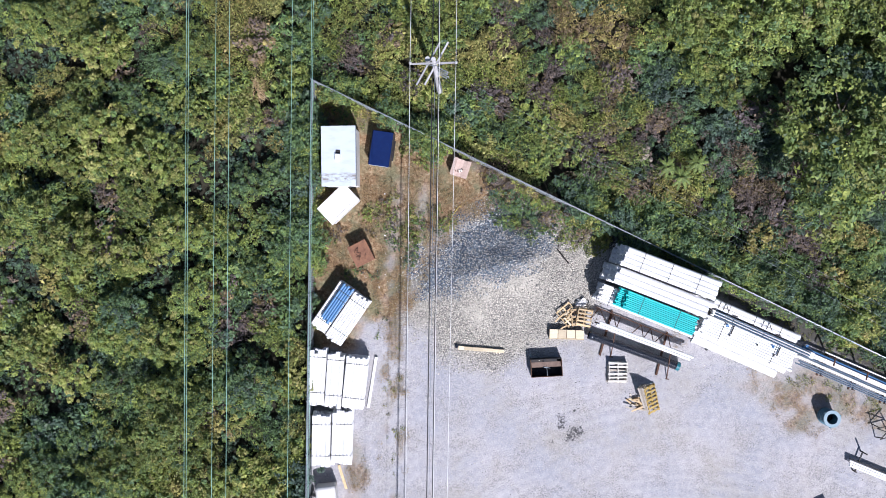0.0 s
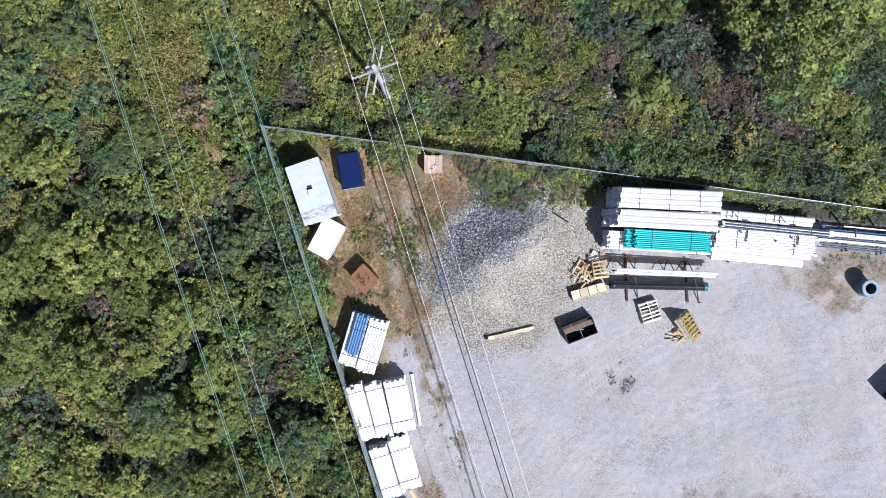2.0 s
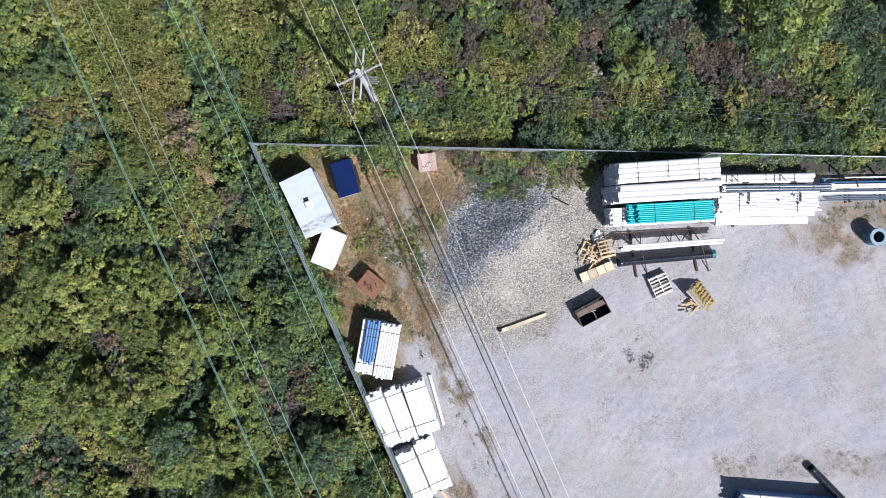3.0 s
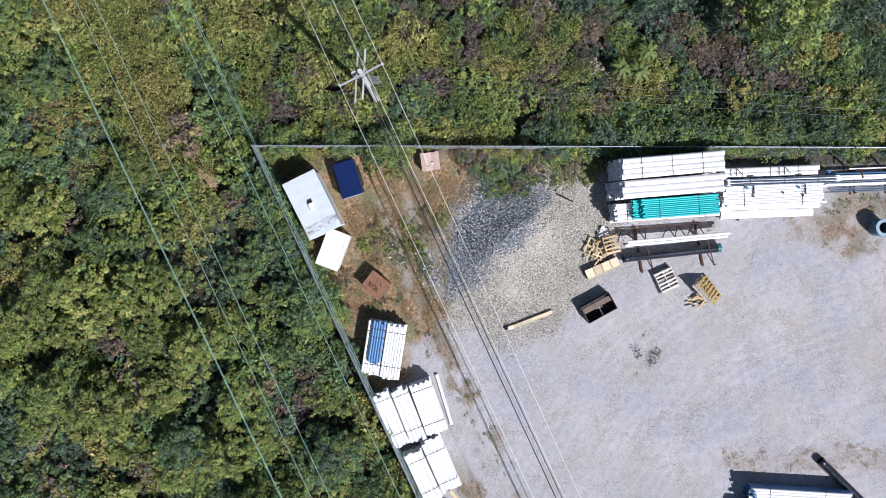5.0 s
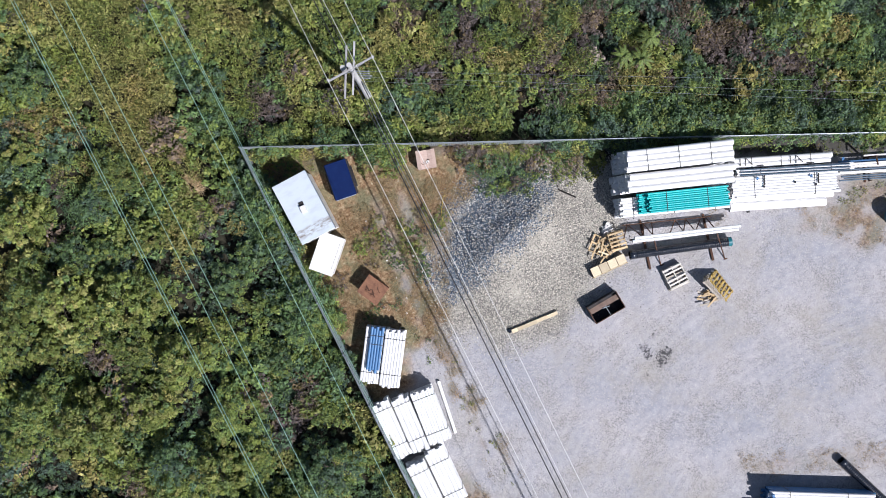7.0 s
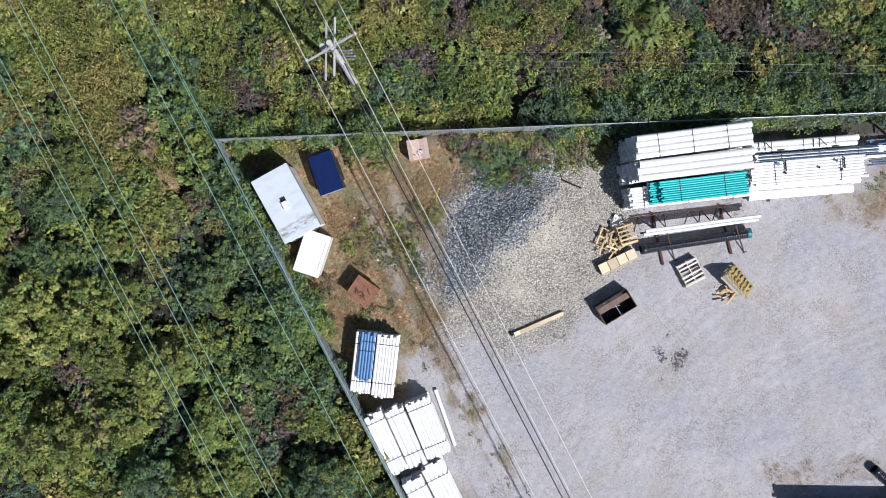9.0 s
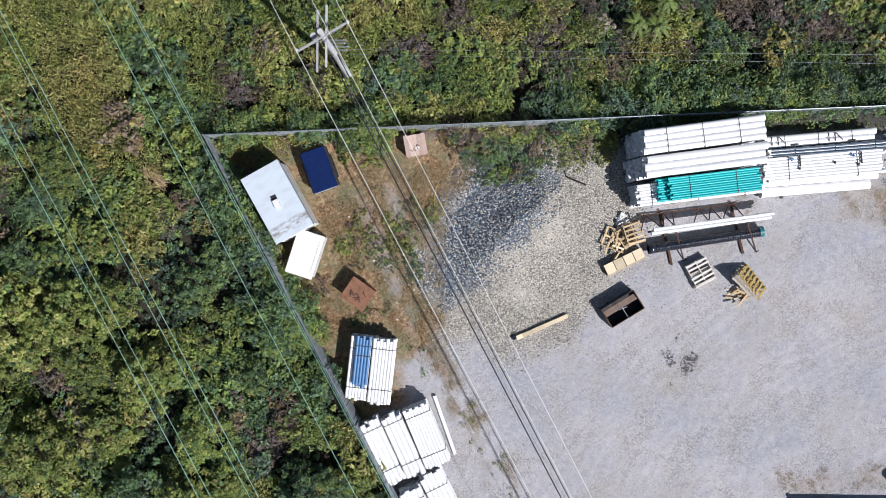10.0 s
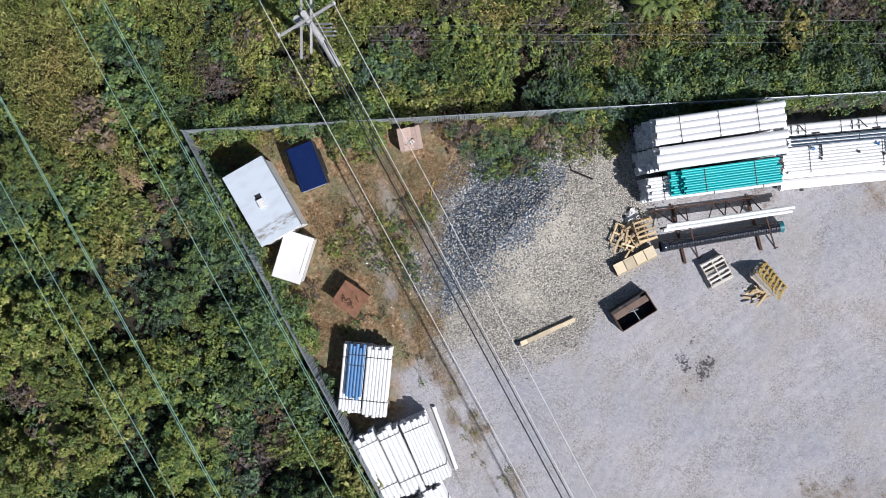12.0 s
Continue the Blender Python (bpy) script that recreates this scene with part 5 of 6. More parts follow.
def scrap_pallets():
    """Jumbled broken pallets next to the trestle."""
    pallet_thing(pose(6.68, -4.52, 0.46, 4, -5, -10), PINE, "pine pallet tipped on a jumble of boards", 5, (0.86, 1.10))
    pallet_thing(pose(6.30, -4.50, 0.26, -4, 4, 6), PINE, "broken pine pallet in a jumble", 5, (0.80, 1.05), (1, 3))
    pallet_thing(pose(5.78, -4.40, 0.16, 3, 5, 40), PINE, "broken pine pallet in a jumble", 5, (1.0, 1.2), (1, 2, 4))
    pallet_thing(pose(6.2, -4.52, 0.002, 0, 0, 20), GREY_WOOD, "weathered pallet at the bottom of a jumble", 6, (1.0, 1.2), (2,))
    q = np.random.default_rng(92)
    for i in range(8):
        t = empty("broken_board", pose(5.75 + q.normal(0, 0.26), -4.42 + q.normal(0, 0.24), 0.30 + 0.022 * i, q.uniform(-9, 9), q.uniform(-9, 9), q.choice([-50, 40]) + q.uniform(-14, 14)),
                  "broken pine board in a jumble of pallets", "board", "broken boards")
        part("plank", box_bm(q.uniform(0.35, 0.75), 0.09, 0.022, None, 0.003), (PINE, CREAM_WOOD, PINE)[i % 3], t)
    t = empty("plastic_sack", pose(6.55, -3.72, 0.0, 0, 0, 30), "crumpled white plastic sack beside the pallets", "sack")
    bm = bmesh.new()
    bmesh.ops.create_icosphere(bm, subdivisions=3, radius=0.24)
    for v in bm.verts:
        v.co.x *= 1.25
        v.co *= 1 + 0.75 * noise.noise(v.co * 9)
        v.co.z = max(v.co.z * 0.5, -0.10) + 0.10
    part("sack_body", bm, WHITE_PAINT, t)


scrap_pallets()


def long_crate():
    t = empty("long_crate", pose(5.65, -5.53, 0, 0, 0, -2.2), "long plywood crate with four lid panels", "crate")
    # recessed body in a dark colour that stands for shade between the battens
    part("body", box_bm(2.00, 0.44, 0.33, pose(0, 0.02, 0.06), 0.01), RUST_DARK, t, "inner body coloured dark as shaded gaps")
    for i in range(4):
        part("lid_panel", box_bm(0.475, 0.50, 0.02, pose(-0.765 + 0.51 * i, 0.02, 0.395), 0.003), CREAM_WOOD, t)
    for i in range(5):
        part("batten", box_bm(0.06, 0.04, 0.37, pose(-0.99 + 0.495 * i, -0.255, 0.04), 0.003), PINE, t)
    part("front_rail", box_bm(2.04, 0.03, 0.05, pose(0, -0.285, 0.33), 0.003), CREAM_WOOD, t)
    part("front_rail", box_bm(2.04, 0.03, 0.05, pose(0, -0.285, 0.05), 0.003), CREAM_WOOD, t)
    for x in (-0.8, 0.8):
        part("foot", box_bm(0.1, 0.5, 0.06, pose(x, 0, 0)), PINE, t)


long_crate()


def timber_row():
    t = empty("timber_beam", pose(0.63, -6.47, 0, 0, 0, -4.6), "long pale timber beam of butted blocks", "timber beam")
    q = np.random.default_rng(93)
    x = -1.36
    for i, le in enumerate((0.34, 0.52, 0.62, 0.58, 0.66)):
        part("timber_block", box_bm(le - 0.008, 0.21 + q.uniform(-0.015, 0.015), 0.20, pose(x + le / 2, q.uniform(-0.012, 0.012), 0, 0, 0, q.uniform(-1.2, 1.2)), 0.012), CREAM_WOOD, t)
        x += le
    s = empty("rubber_block", pose(-0.83, -6.27, 0, 0, 0, 20), "small black rubber block at a beam's end", "block")
    part("block", box_bm(0.2, 0.22, 0.18, None, 0.03), BLACK_PLASTIC, s)


timber_row()


def steel_skip():
    """An open loader bucket: sloped back with a brown inner ledge, side plates, a cross bar."""
    t = empty("loader_bucket", pose(4.45, -7.47, 0, 0, 0, 3.3), "open dark steel loader bucket with a rusty ledge", "bucket")
    w, d, h = 1.80, 1.02, 0.70
    for s in (-1, 1):
        part("side_plate", box_bm(0.035, d, h, pose(s * (w / 2), 0, 0), 0.006), DARK_STEEL, t)
    part("floor_plate", box_bm(w, d, 0.03, pose(0, 0, 0.0), 0.004), DARK_STEEL, t)
    part("back_plate", box_bm(w, 0.035, h, pose(0, d / 2, 0), 0.006), DARK_STEEL, t)
    part("front_plate", box_bm(w, 0.035, h * 0.92, pose(0, -d / 2, 0), 0.006), DARK_STEEL, t)
    part("ledge", box_bm(w * 0.96, 0.30, 0.03, pose(0, d / 2 - 0.32, h - 0.14, -18, 0, 0), 0.006), LEDGE, t, "rusty brown ledge")
    part("divider", box_bm(0.03, d * 0.62, 0.12, pose(0.02, -0.20, h - 0.16), 0.004), GALV, t, "pale steel cross bar")
    part("cross_bar", rod_bm((-0.18, 0.06, h - 0.05), (0.22, -0.02, h - 0.05), 0.022), GALV, t)
    for s in (-1, 1):
        part("rim", box_bm(0.045, d, 0.03, pose(s * w / 2, 0, h), 0.006), RUST_DARK, t)
    part("rim", box_bm(w, 0.04, 0.03, pose(0, -d / 2, h * 0.92), 0.006), RUST_DARK, t)


steel_skip()


def ply_bin():
    t = empty("wooden_crate", pose(-0.59, 4.24, 0, 0, 0, -18), "pinkish plywood crate with a chipped lid", "crate")
    part("body", box_bm(0.98, 0.98, 0.66, pose(0, 0, 0.06), 0.01), PINK_WOOD, t)
    q = np.random.default_rng(95)
    x = -0.52
    for i in range(5):
        wd = 0.205
        part("lid_board", box_bm(wd, 1.04 * q.uniform(0.93, 1.01), 0.025, pose(x + wd / 2, q.uniform(-0.03, 0.03), 0.722, 0, 0, q.uniform(-1, 1)), 0.004), PINK_WOOD, t)
        x += wd + 0.004
    for s in (-0.4, 0.4):
        part("foot", box_bm(0.1, 0.96, 0.06, pose(s, 0, 0)), GREY_WOOD, t)
    s = empty("white_bracket", pose(-0.58, 4.06, 0.75, 0, 0, 10), "small white bracket on a crate lid", "bracket")
    bm = box_bm(0.06, 0.16, 0.07, pose(-0.06, 0, 0), 0.01)
    add_box(bm, 0.06, 0.16, 0.07, pose(0.06, 0, 0), 0.01)
    add_box(bm, 0.18, 0.04, 0.03, pose(0, 0.05, 0.0), 0.005)
    part("bracket_body", bm, WHITE_PAINT, s)
    for i in range(5):
        s = empty("wood_chip", pose(-0.95 + q.uniform(-0.12, 0.5), 4.15 + q.uniform(-0.3, 0.1), 0.75, 0, 0, q.uniform(0, 180)), "dark splinter on a crate lid", "splinter", "splinters")
        part("chip", box_bm(q.uniform(0.1, 0.24), 0.035, 0.02, None, 0.004), RUST_DARK, s)


ply_bin()


def tank_ring():
    t = empty("manhole_riser", pose(20.83, -10.30, 0), "teal-blue plastic manhole riser with a pale top ring", "manhole riser")
    bm = bmesh.new()
    rings = []
    for i in range(4):
        z = 0.03 + i * 0.22
        rings += [(0.45, z), (0.50, z + 0.04), (0.50, z + 0.13), (0.45, z + 0.17)]
    rings += [(0.44, 0.94), (0.40, 0.94), (0.40, 0.03)]
    add_lathe(bm, rings, 36)
    bmesh.ops.recalc_face_normals(bm, faces=bm.faces)
    part("barrel", bm, TANK_BLUE, t)
    bm = bmesh.new()
    add_lathe(bm, [(0.49, 0.94), (0.49, 1.02), (0.31, 1.02), (0.31, 0.94)], 36)
    part("top_ring", bm, RING_PALE, t, "paler top ring")
    bm = bmesh.new()
    bmesh.ops.create_circle(bm, cap_ends=True, segments=28, radius=0.42, matrix=pose(0, 0, 0.05))
    part("bottom_plate", bm, DARK_STEEL, t)
    for a in (20, 140, 260):
        part("lug", box_bm(0.12, 0.10, 0.12, pose(0.49 * math.cos(radians(a)), 0.49 * math.sin(radians(a)), 0.88, 0, 0, a), 0.01), TANK_BLUE, t)


tank_ring()


def low_rack():
    t = empty("low_pipe_rack", pose(22.05, -12.95, 0, 0, 0, -22), "low dark steel rack holding white pipes", "rack")
    for u in (0.55, 3.0):
        part("cross_bearer", bar_bm((u, 0.9, 0.30), (u, -0.4, 0.30), 0.07, 0.07), DARK_STEEL, t)
        part("leg", bar_bm((u, 0.85, 0), (u, 0.85, 0.9), 0.07, 0.07), DARK_STEEL, t)
        part("leg", bar_bm((u, -0.36, 0), (u, -0.36, 0.5), 0.07, 0.07), DARK_STEEL, t)
    part("side_rail", bar_bm((-0.05, 0.22, 0.36), (4.4, 0.22, 0.36), 0.05, 0.06), DARK_STEEL, t)
    for i in range(3):
        pipe_alone(pose(22.05, -12.95, 0, 0, 0, -22) @ pose(0.05 * i, 0.12 - 0.13 * i, 0.40), 0.062, 4.5, PVC_WHITE, "white plastic pipe on a low rack", False)


low_rack()


def cable_reel():
    t = empty("steel_stand", pose(24.0, -11.05, 0, 0, 0, 15), "dark steel stand with crossed bars", "stand")
    for a, b in (((-0.4, -0.4, 0), (-0.3, -0.3, 0.9)), ((0.4, -0.4, 0), (0.3, -0.3, 0.9)), ((-0.4, 0.4, 0), (-0.3, 0.3, 0.9)), ((0.4, 0.4, 0), (0.3, 0.3, 0.9))):
        part("leg", bar_bm(a, b, 0.05, 0.05), DARK_STEEL, t)
    for a, b in (((-0.45, -0.3, 0.9), (0.45, 0.3, 0.9)), ((-0.45, 0.3, 0.92), (0.45, -0.3, 0.92)), ((-0.5, -0.32, 0.88), (0.5, -0.32, 0.88)), ((-0.5, 0.32, 0.88), (0.5, 0.32, 0.88))):
        part("bar", bar_bm(a, b, 0.05, 0.05), DARK_STEEL, t)


cable_reel()


def utility_trailer():
    m = pose(20.40, -16.10, 0, 0, 0, 27)
    t = empty("utility_trailer", m, "open utility trailer with a grey tailgate and a load", "trailer")
    w, le = 1.42, 3.4
    part("bed", box_bm(w, le, 0.06, pose(0, -le / 2, 0.52), 0.01), DARK_STEEL, t)
    part("tailgate", box_bm(w, 0.52, 0.03, pose(0, -0.22, 0.98, 14, 0, 0), 0.008), SILVER, t, "grey checker-plate tailgate")
    part("front_panel", box_bm(w, 0.04, 0.46, pose(0, -0.26, 0.56), 0.006), DARK_STEEL, t)
    for s in (-1, 1):
        part("side_panel", box_bm(0.04, le - 0.3, 0.36, pose(s * w / 2, -le / 2 - 0.12, 0.58), 0.006), SILVER, t)
        part("side_rail", rod_bm((s * w / 2, -0.25, 1.02), (s * w / 2, -le, 1.02), 0.022), GALV, t)
        for k in range(4):
            part("stake", rod_bm((s * w / 2, -0.3 - k * 1.0, 0.58), (s * w / 2, -0.3 - k * 1.0, 1.02), 0.018), GALV, t)
        wheel = bmesh.new()
        add_lathe(wheel, [(0.30, -0.09), (0.33, -0.06), (0.33, 0.06), (0.30, 0.09), (0.18, 0.09), (0.18, -0.09)], 20)
        o = part("wheel", wheel, BLACK_PLASTIC, t, m=pose(s * (w / 2 - 0.16), -1.9, 0.33, 0, 90, 0))
        hub = bmesh.new()
        bmesh.ops.create_cone(hub, cap_ends=True, segments=16, radius1=0.18, radius2=0.16, depth=0.12)
        part("rim", hub, GALV, o)
    part("jack_leg", rod_bm((0, -0.1, 0), (0, -0.1, 0.56), 0.03), DARK_STEEL, t)
    q = np.random.default_rng(97)
    for i, (x, y, sx, sy, sz, mat, words) in enumerate([
            (-0.2, -0.75, 0.34, 0.30, 0.42, WHITE_PAINT, "white plastic box in a trailer"), (0.18, -1.0, 0.5, 0.4, 0.40, BLUE_LID, "dark blue crate in a trailer"),
            (-0.28, -1.35, 0.30, 0.36, 0.46, WHITE_PAINT, "white plastic box in a trailer"), (0.2, -1.65, 0.55, 0.5, 0.44, BLUE_LID, "dark blue crate in a trailer"),
            (-0.2, -1.95, 0.4, 0.5, 0.36, DARK_STEEL, "black tool box in a trailer"), (0.1, -2.6, 0.9, 0.7, 0.42, BLUE_LID, "dark blue crate in a trailer")]):
        b = empty("load_box", m @ pose(x, y, 0.581, 0, 0, q.uniform(-14, 14)), words, "box", "trailer load")
        part("body", box_bm(sx, sy, sz, None, 0.03), mat, b)
        part("lid", box_bm(sx + 0.03, sy + 0.03, 0.04, pose(0, 0, sz), 0.01), mat, b)


utility_trailer()

# ---- south-east stack ----
SE = pose(7.42, -20.88, 0, 0, 0, -29.0)
bundle("pipe_bundle", SE @ pose(0.0, 0.0, 0), 8, 7, 0.080, 5.7, PVC_BLUE, "bundle of slim white pipes over slim blue pipes", "pipe bundles in the south", seed=85, straps=(0.2, 0.75), top_mat=PVC_WHITE, ragged=0.12)
bundle("pipe_bundle", SE @ pose(-0.35, -1.35, 0), 8, 7, 0.080, 6.0, PVC_BLUE, "bundle of slim blue plastic pipes", "pipe bundles in the south", seed=86, straps=(0.2, 0.75))
for k in range(3):
    t = empty("end_cap", SE @ pose(0.16 + 0.05 * k, 0.42 - 0.16 * k, 1.215), "blue end cap lying on white pipes", "cap", "pipe caps")
    bm = bmesh.new()
    add_lathe(bm, [(0.09, 0), (0.10, 0.02), (0.10, 0.13), (0.07, 0.16), (0.01, 0.165), (0.005, 0.0)], 16)
    part("cap_body", bm, PVC_BLUE, t, smooth=True)
PIPE_END = pose(12.17, -21.0, 0.242, 0, 0, -70.2)
corrugated(PIPE_END, 0.235, 6.6, "black corrugated drain pipe lying on the gravel", True)


def south_tank():
    t = empty("white_tank", pose(-8.5, -15.15, 0, 0, 0, 6), "white plastic tank covered by a sheet", "tank")
    bm = box_bm(1.15, 1.35, 1.0, pose(0, 0, 0.06), 0.0)
    bmesh.ops.subdivide_edges(bm, edges=bm.edges, cuts=5, use_grid_fill=True)
    for v in bm.verts:
        v.co.x *= 1 + 0.04 * noise.noise(v.co * 3)
        if v.co.z > 1.0:
            v.co.z += 0.05 * noise.noise(v.co * 4) - 0.12 * (abs(v.co.x) / 0.6) ** 4
    part("body", bm, WHITE_PAINT, t, smooth=True)
    part("base", box_bm(1.1, 1.3, 0.06), GREY_WOOD, t)
    p = empty("plank", pose(-7.65, -14.15, 0.0, 0, 0, -72), "pale weathered plank lying on gravel", "plank")
    part("board", box_bm(1.5, 0.16, 0.05, None, 0.006), PINE, p)


south_tank()


# ---- pole and wires ----
def utility_pole():
    t = empty("utility_pole", pose(-1.80, 8.70, 0), "weathered wooden utility pole with cross-arms", "utility pole")
    part("shaft", rod_bm((0, 0, -0.3), (0.02, 0.0, 9.9), 0.17, 0.11, 14), POLE_WOOD, t, smooth=False)
    arm = part("cross_arm", box_bm(2.34, 0.085, 0.11, pose(0.0, -0.10, 9.38, 0, 0, 1.5), 0.01), POLE_WOOD, t, "pale wooden cross-arm")
    for x in (-1.12, 1.10):
        bm = bmesh.new()
        add_lathe(bm, [(0.02, 9.50), (0.07, 9.52), (0.07, 9.58), (0.045, 9.60), (0.06, 9.64), (0.03, 9.70), (0.005, 9.70), (0.005, 9.50)], 12)
        bmesh.ops.translate(bm, vec=(x, -0.10, 0), verts=bm.verts)
        part("insulator", bm, CERAMIC, arm)
    for x, y in ((-0.28, -0.45), (0.12, -0.45)):
        part("buck_arm", box_bm(0.085, 2.4, 0.10, pose(x, 0.0, 8.80, 0, 0, -29), 0.01), POLE_WOOD, t, "pale wooden buck arm")
    for s in (-1, 1):
        part("arm_brace", bar_bm((0.0, -0.12, 8.95), (s * 0.62, -0.12, 9.38), 0.03, 0.012), GALV, t)
    bm = bmesh.new()
    bmesh.ops.create_cone(bm, cap_ends=True, segments=14, radius1=0.13, radius2=0.13, depth=0.5, matrix=pose(-0.30, 0.16, 8.95))
    part("cut_out", bm, CERAMIC, t, "grey fuse cut-out")
    for z, le in ((8.3, 0.75), (7.7, 0.70), (7.1, 0.75), (6.4, 0.6)):
        o = part("bracket", bar_bm((0.05, 0, z), (0.05 + le * 0.87, -le * 0.48, z), 0.05, 0.05), GALV, t)
        part("pin", rod_bm((0.05 + le * 0.8, -le * 0.44, z), (0.05 + le * 0.8, -le * 0.44, z + 0.14), 0.025), CERAMIC, o)
    part("cable_guard", rod_bm((0.14, -0.10, 0), (0.12, -0.08, 5.8), 0.035), GALV, t)
    part("ground_wire", rod_bm((-0.16, -0.06, 0), (-0.12, -0.06, 9.2), 0.012, n=6), BLACK_CABLE, t)


utility_pole()


def wire(a, b, sag, r, mat, label, group, steps=24):
    """A hanging wire between two supports: a six-sided tube along its sag."""
    a, b = Vector(a), Vector(b)
    k = np.linspace(0, 1, steps + 1)
    line = np.outer(1 - k, a) + np.outer(k, b)
    line[:, 2] -= 4 * sag * k * (1 - k)
    side = Vector((b - a).normalized()).cross(Vector((0, 0, 1)))
    ang = np.arange(6) * math.tau / 6
    ring = np.outer(np.cos(ang), side) * r + np.outer(np.sin(ang), (0, 0, 1)) * r
    verts = (line[:, None] + ring[None]).reshape(-1, 3)
    i, j = np.meshgrid(np.arange(steps), np.arange(6), indexing="ij")
    quads = np.stack([i * 6 + j, i * 6 + (j + 1) % 6, (i + 1) * 6 + (j + 1) % 6, (i + 1) * 6 + j], -1).reshape(-1, 4)
    me = raw_mesh("overhead_wire", verts, quads)
    me.materials.append(mat)
    return tagged(new("overhead_wire", me), label, "wire", group)


PHASES = "power wires of the pole line"
for dx, top, x_south, x_north in ((-1.12, 9.72, -3.50, -2.1), (0.30, 9.72, -2.25, -1.3), (1.10, 9.72, -1.75, -0.1)):
    wire((-1.80 + dx, 8.6, top), (x_south, -42.0, top + 0.3), 0.35, 0.0095, ALUMINIUM, "bright bare power wire hanging from a pole", PHASES)
    wire((-1.80 + dx, 8.6, top), (x_north, 58.0, top + 0.3), 0.35, 0.0095, ALUMINIUM, "bright bare power wire hanging from a pole", PHASES)
for z, x0, x, r in ((6.3, -2.00, -2.70, 0.026), (5.9, -1.70, -2.45, 0.021)):
    wire((x0, 8.6, z), (x, -42.0, z), 0.15, r, BLACK_CABLE, "dark communication cable strung low on a pole", PHASES)
    wire((x0, 8.8, z), (-1.2, 58.0, z), 0.15, r, BLACK_CABLE, "dark communication cable strung low on a pole", PHASES)
wire((-1.84, 8.6, 6.9), (-2.6, -42.0, 6.9), 0.15, 0.011, GALV, "grey neutral wire below the power wires", PHASES)
for k, (z, y0, y1) in enumerate(((6.05, 8.55, -13.9), (6.15, 8.75, -13.3), (6.30, 9.05, -12.45))):
    wire((-1.65, y0, z), (38.0, y1, z), 0.10, 0.004, GALV, "thin cable running from a pole along the fence", "branch cables")
LINES = "wires of a second line over the thicket"
for h, x0, slope in ((10.0, -7.76, 0.0113), (10.12, -7.66, 0.0113), (14.25, -7.82, 0.0124), (16.75, -9.83, 0.0110), (10.75, -12.19, 0.0125), (11.25, -13.29, 0.0087), (15.25, -12.07, 0.0088)):
    wire((x0 + slope * 45, 45.0, h), (x0 - slope * 45, -45.0, h), 0.0, 0.0095, GREEN_WIRE, "thin green-tinged bare wire high over the thicket", LINES, 4)



def line_pole(x, y):
    """A tall pole with four cross-arms, which carries the second line beyond the thicket."""
    t = empty("line_pole", pose(x, y, 0), "tall weathered wooden pole with four cross-arms", "utility pole", "poles of the second line")
    part("shaft", rod_bm((0, 0, -0.3), (0, 0, 17.2), 0.20, 0.12, 12), POLE_WOOD, t)
    for z in (10.05, 11.0, 14.75, 16.68):
        part("cross_arm", box_bm(7.6, 0.10, 0.13, pose(0, -0.12 if y > 0 else 0.12, z - 0.07), 0.01), POLE_WOOD, t)


for y in (45.0, -45.0):
    line_pole(-10.2, y)


# ---- small things on the yard ----
def fallen_branch():
    t = empty("fallen_branch", pose(5.45, -0.95, 0.03, 0, 0, -52), "dark forked branch lying on gravel", "branch")
    bm = bmesh.new()
    add_rod(bm, (-0.6, 0, 0.03), (0.55, 0.02, 0.05), 0.05, 0.035, 7)
    add_rod(bm, (-0.5, 0, 0.03), (-0.72, 0.26, 0.10), 0.035, 0.018, 6)
    add_rod(bm, (-0.6, 0, 0.03), (-0.95, -0.06, 0.08), 0.035, 0.018, 6)
    add_rod(bm, (-0.3, 0, 0.03), (-0.42, -0.24, 0.05), 0.016, 0.008, 6)
    part("wood", bm, WET_WOOD, t)


fallen_branch()


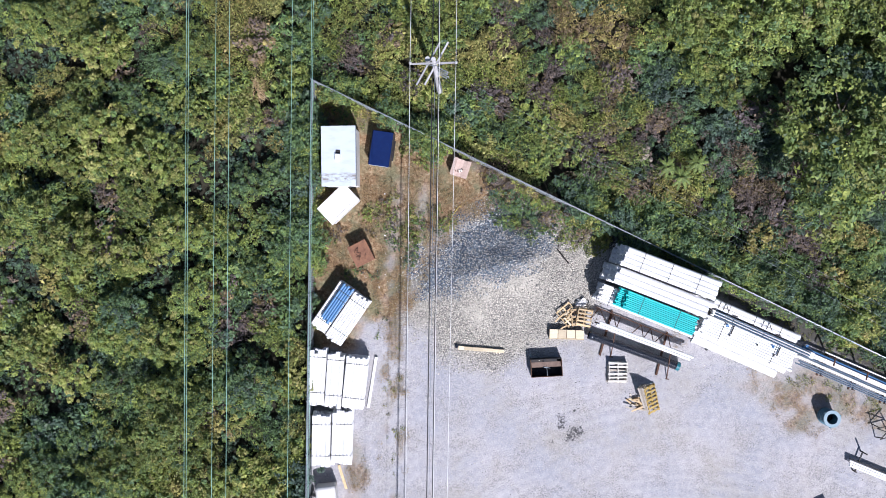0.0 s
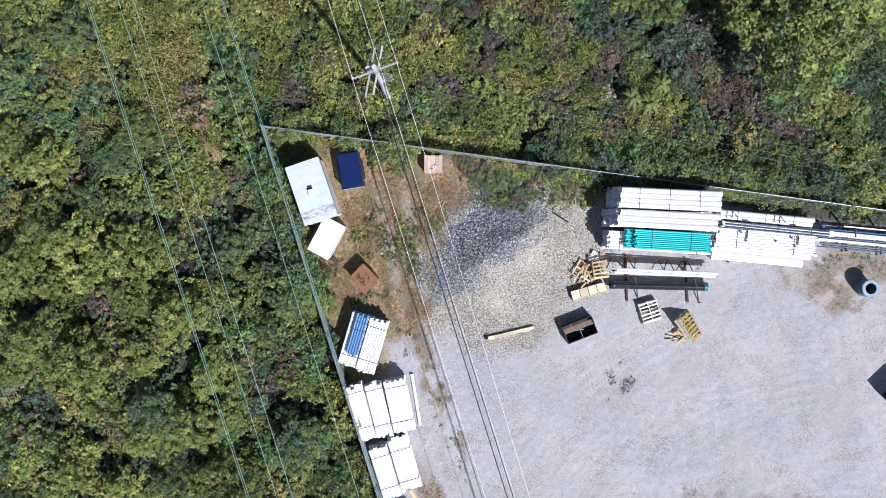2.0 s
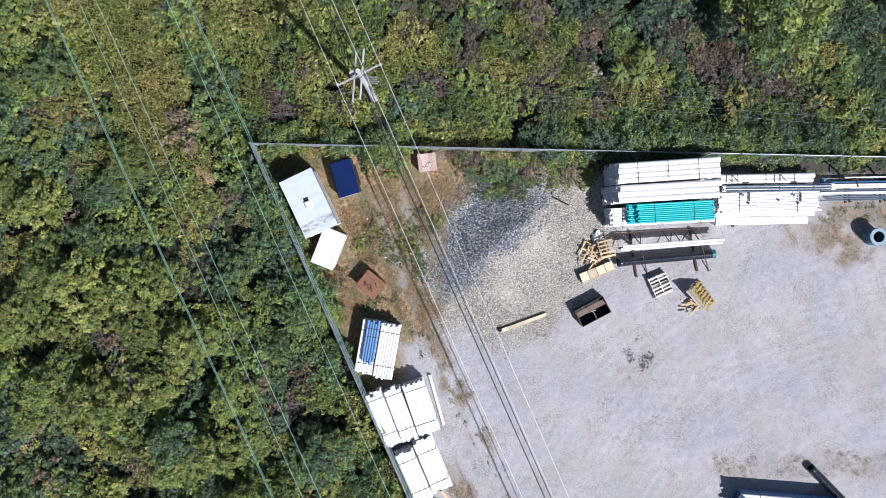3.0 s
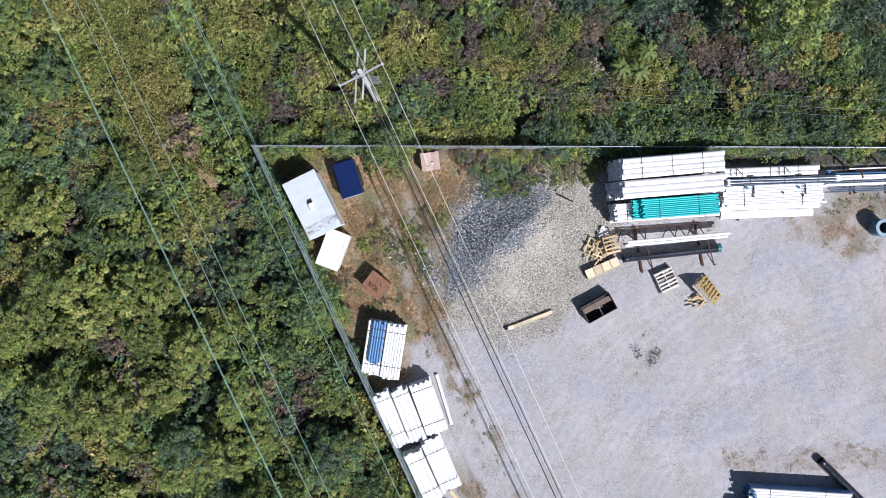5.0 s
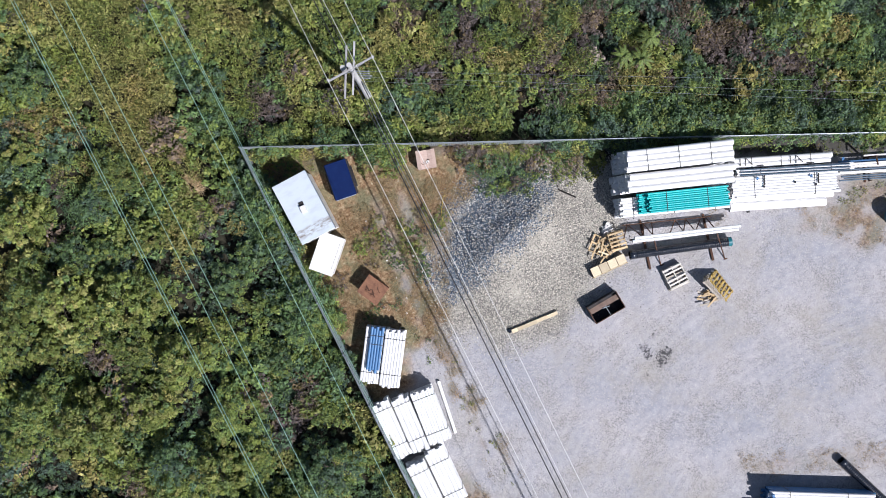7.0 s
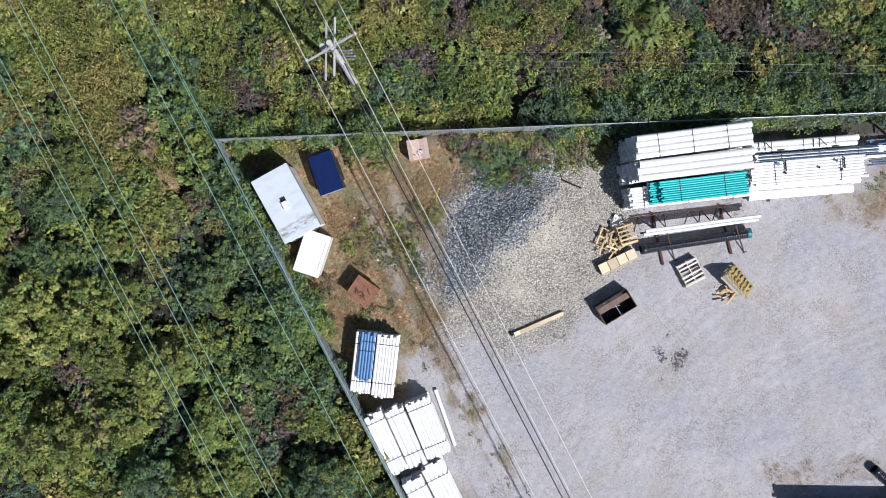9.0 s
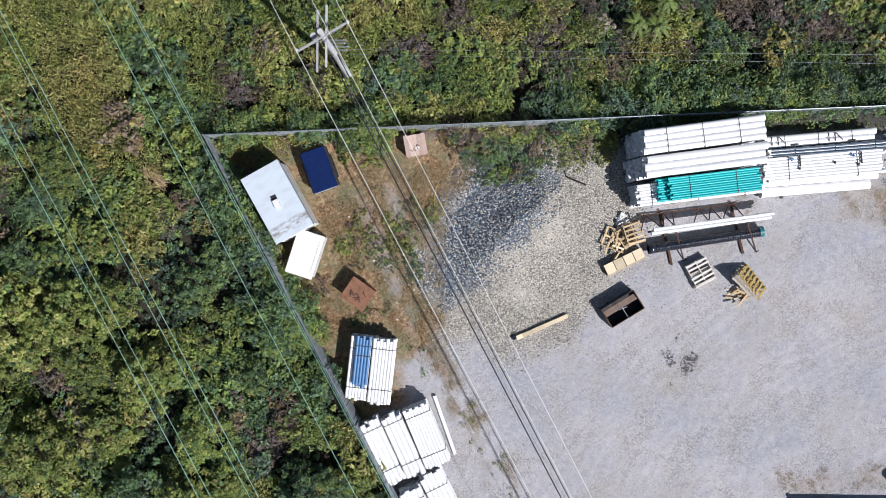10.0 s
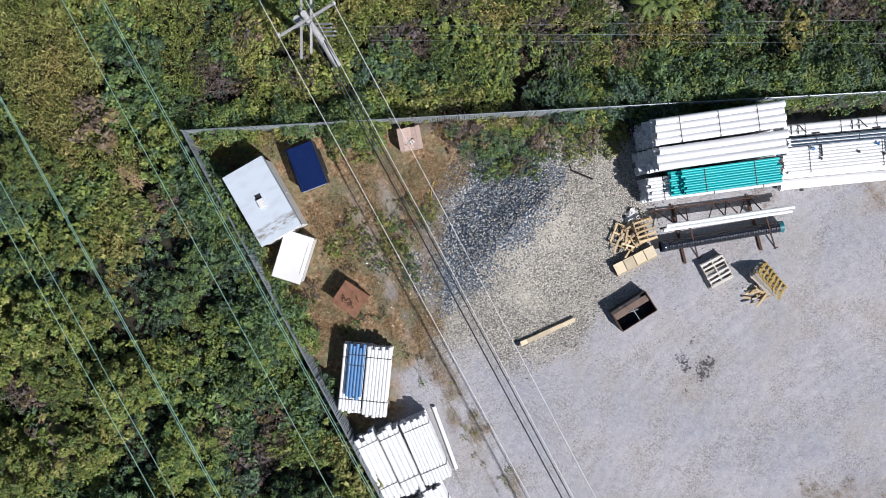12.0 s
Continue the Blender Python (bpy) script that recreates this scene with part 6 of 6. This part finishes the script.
def stones():
    """Loose stones of the heap and the yard."""
    q = np.random.default_rng(98)
    kinds = []
    for k in range(6):
        bm = bmesh.new()
        bmesh.ops.create_cone(bm, cap_ends=True, segments=5, radius1=1.0, radius2=0.55, depth=1.0)
        bmesh.ops.triangulate(bm, faces=bm.faces)
        for v in bm.verts:
            v.co *= 1 + 0.45 * noise.noise(v.co * 1.3 + Vector((k * 7.1, 0, 0)))
            v.co.z *= 0.7
        bm.verts.index_update()
        kinds.append((np.array([v.co for v in bm.verts]), np.array([[v.index for v in f.verts] for f in bm.faces])))
        bm.free()

    def scatter(name, label, x, y, size, mat):
        vs, fs, n = [], [], 0
        for a, b, z, s in zip(x, y, ground_height(x, y), size):
            v, f = kinds[q.integers(6)]
            c, d = math.cos(w := q.uniform(0, 6.28)), math.sin(w)
            vs.append(np.stack([(v[:, 0] * c - v[:, 1] * d) * s + a, (v[:, 0] * d + v[:, 1] * c) * s * 0.8 + b, v[:, 2] * s + z + s * 0.2], 1))
            fs.append(f + n)
            n += len(v)
        me = raw_mesh(name, np.concatenate(vs), np.concatenate(fs))
        me.materials.append(mat)
        tagged(new(name, me), label, "stones", kind="stuff")

    def stone_material(name, stops):
        n = Nodes(name)
        c = n.ramp(n.node("ShaderNodeNewGeometry").outputs["Random Per Island"], *stops)
        n.bump(n.noise(40, 4), 0.3, 0.01)
        return n.done(c, 0.85, 0, 0.3)
    # dark stone colours also hold the shade of the heap's north side
    dark = stone_material("shade_darkened_stone", [(0.0, (0.03, 0.05, 0.09)), (0.55, (0.095, 0.135, 0.19)), (0.82, (0.26, 0.31, 0.35)), (1.0, (0.70, 0.71, 0.70))])
    pale = stone_material("pale_crushed_stone", [(0.0, (0.10, 0.10, 0.10)), (0.5, (0.36, 0.345, 0.305)), (1.0, (0.68, 0.64, 0.55))])
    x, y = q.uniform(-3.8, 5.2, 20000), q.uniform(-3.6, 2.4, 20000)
    ok = inside(SHADED_SLATE, x, y) + 1.2 * (fractal(x, y, 1.6, 11) - 0.5) + 2.2 * (fractal(x, y, 0.7, 13) - 0.5) > q.uniform(-0.9, 0.5, 20000)
    scatter("dark_stones", "blue-grey crushed stone on a low heap, darkened for its shaded side", x[ok], y[ok], q.uniform(0.025, 0.065, ok.sum()), dark)
    x, y = q.uniform(-4.5, 9.0, 34000), q.uniform(-8.0, 3.0, 34000)
    ok = inside(COARSE, x, y) + 2.0 * (fractal(x, y, 1.6, 11) - 0.5) > q.uniform(-1.0, 0.6, 34000)
    scatter("pale_stones", "pale coarse crushed stone over the yard", x[ok], y[ok], q.uniform(0.022, 0.058, ok.sum()), pale)
    x, y = q.uniform(-6.5, 26.0, 18000), q.uniform(-26.0, -2.0, 18000)
    ok = (inside(YARD, x, y) > 0.6) & (fractal(x, y, 3.0, 19) > q.uniform(0.35, 0.70, 18000))
    scatter("loose_chippings", "loose stone chips scattered over the yard", x[ok], y[ok], q.uniform(0.014, 0.038, ok.sum()), pale)


stones()


def hose_and_litter():
    pts = [Vector(p) for p in ((-0.55, 2.05, 0.05), (-0.72, 1.98, 0.06), (-0.98, 1.60, 0.05), (-1.20, 1.25, 0.05), (-1.30, 0.85, 0.05))]
    t = empty("yellow_hose", pose(0, 0, 0), "bent piece of yellow hose on the ground", "hose")
    bm = bmesh.new()
    for a, b in zip(pts, pts[1:]):
        lift = Vector((0, 0, float(ground_height(np.array((a.x + b.x) / 2), np.array((a.y + b.y) / 2)))))
        add_rod(bm, a + lift, b + lift, 0.028, n=7)
    part("tube", bm, YELLOW_HOSE, t)
    q = np.random.default_rng(99)
    for i in range(16):
        x, y = q.uniform(-6.0, -2.6), q.uniform(-5.0, 3.5)
        t = empty("paper_scrap", pose(x, y, float(ground_height(np.array(x), np.array(y))) + 0.05, q.uniform(-20, 20), q.uniform(-20, 20), q.uniform(0, 360)),
                  "small white scrap lying in the grass", "litter", "scraps in the grass")
        bm = box_bm(q.uniform(0.05, 0.12), q.uniform(0.04, 0.09), 0.012, None, 0.003)
        part("scrap", bm, WHITE_PAINT, t)
    for i in range(14):
        x, y = 10.04 + q.normal(0, 0.28), 5.29 + q.normal(0, 0.22)
        t = empty("pale_rock", pose(x, y, 0.0, 0, 0, q.uniform(0, 360)), "pale rubble stone among the weeds", "rock", "pale rubble")
        bm = bmesh.new()
        bmesh.ops.create_icosphere(bm, subdivisions=1, radius=q.uniform(0.08, 0.17))
        for v in bm.verts:
            v.co *= 1 + 0.5 * noise.noise(v.co * 9 + Vector((i, 0, 0)))
            v.co.z += 0.55
        add_rod(bm, (0, 0, 0), (0, 0, 0.55), 0.10, 0.08, 7)
        part("stone", bm, RUBBLE, t)


hose_and_litter()
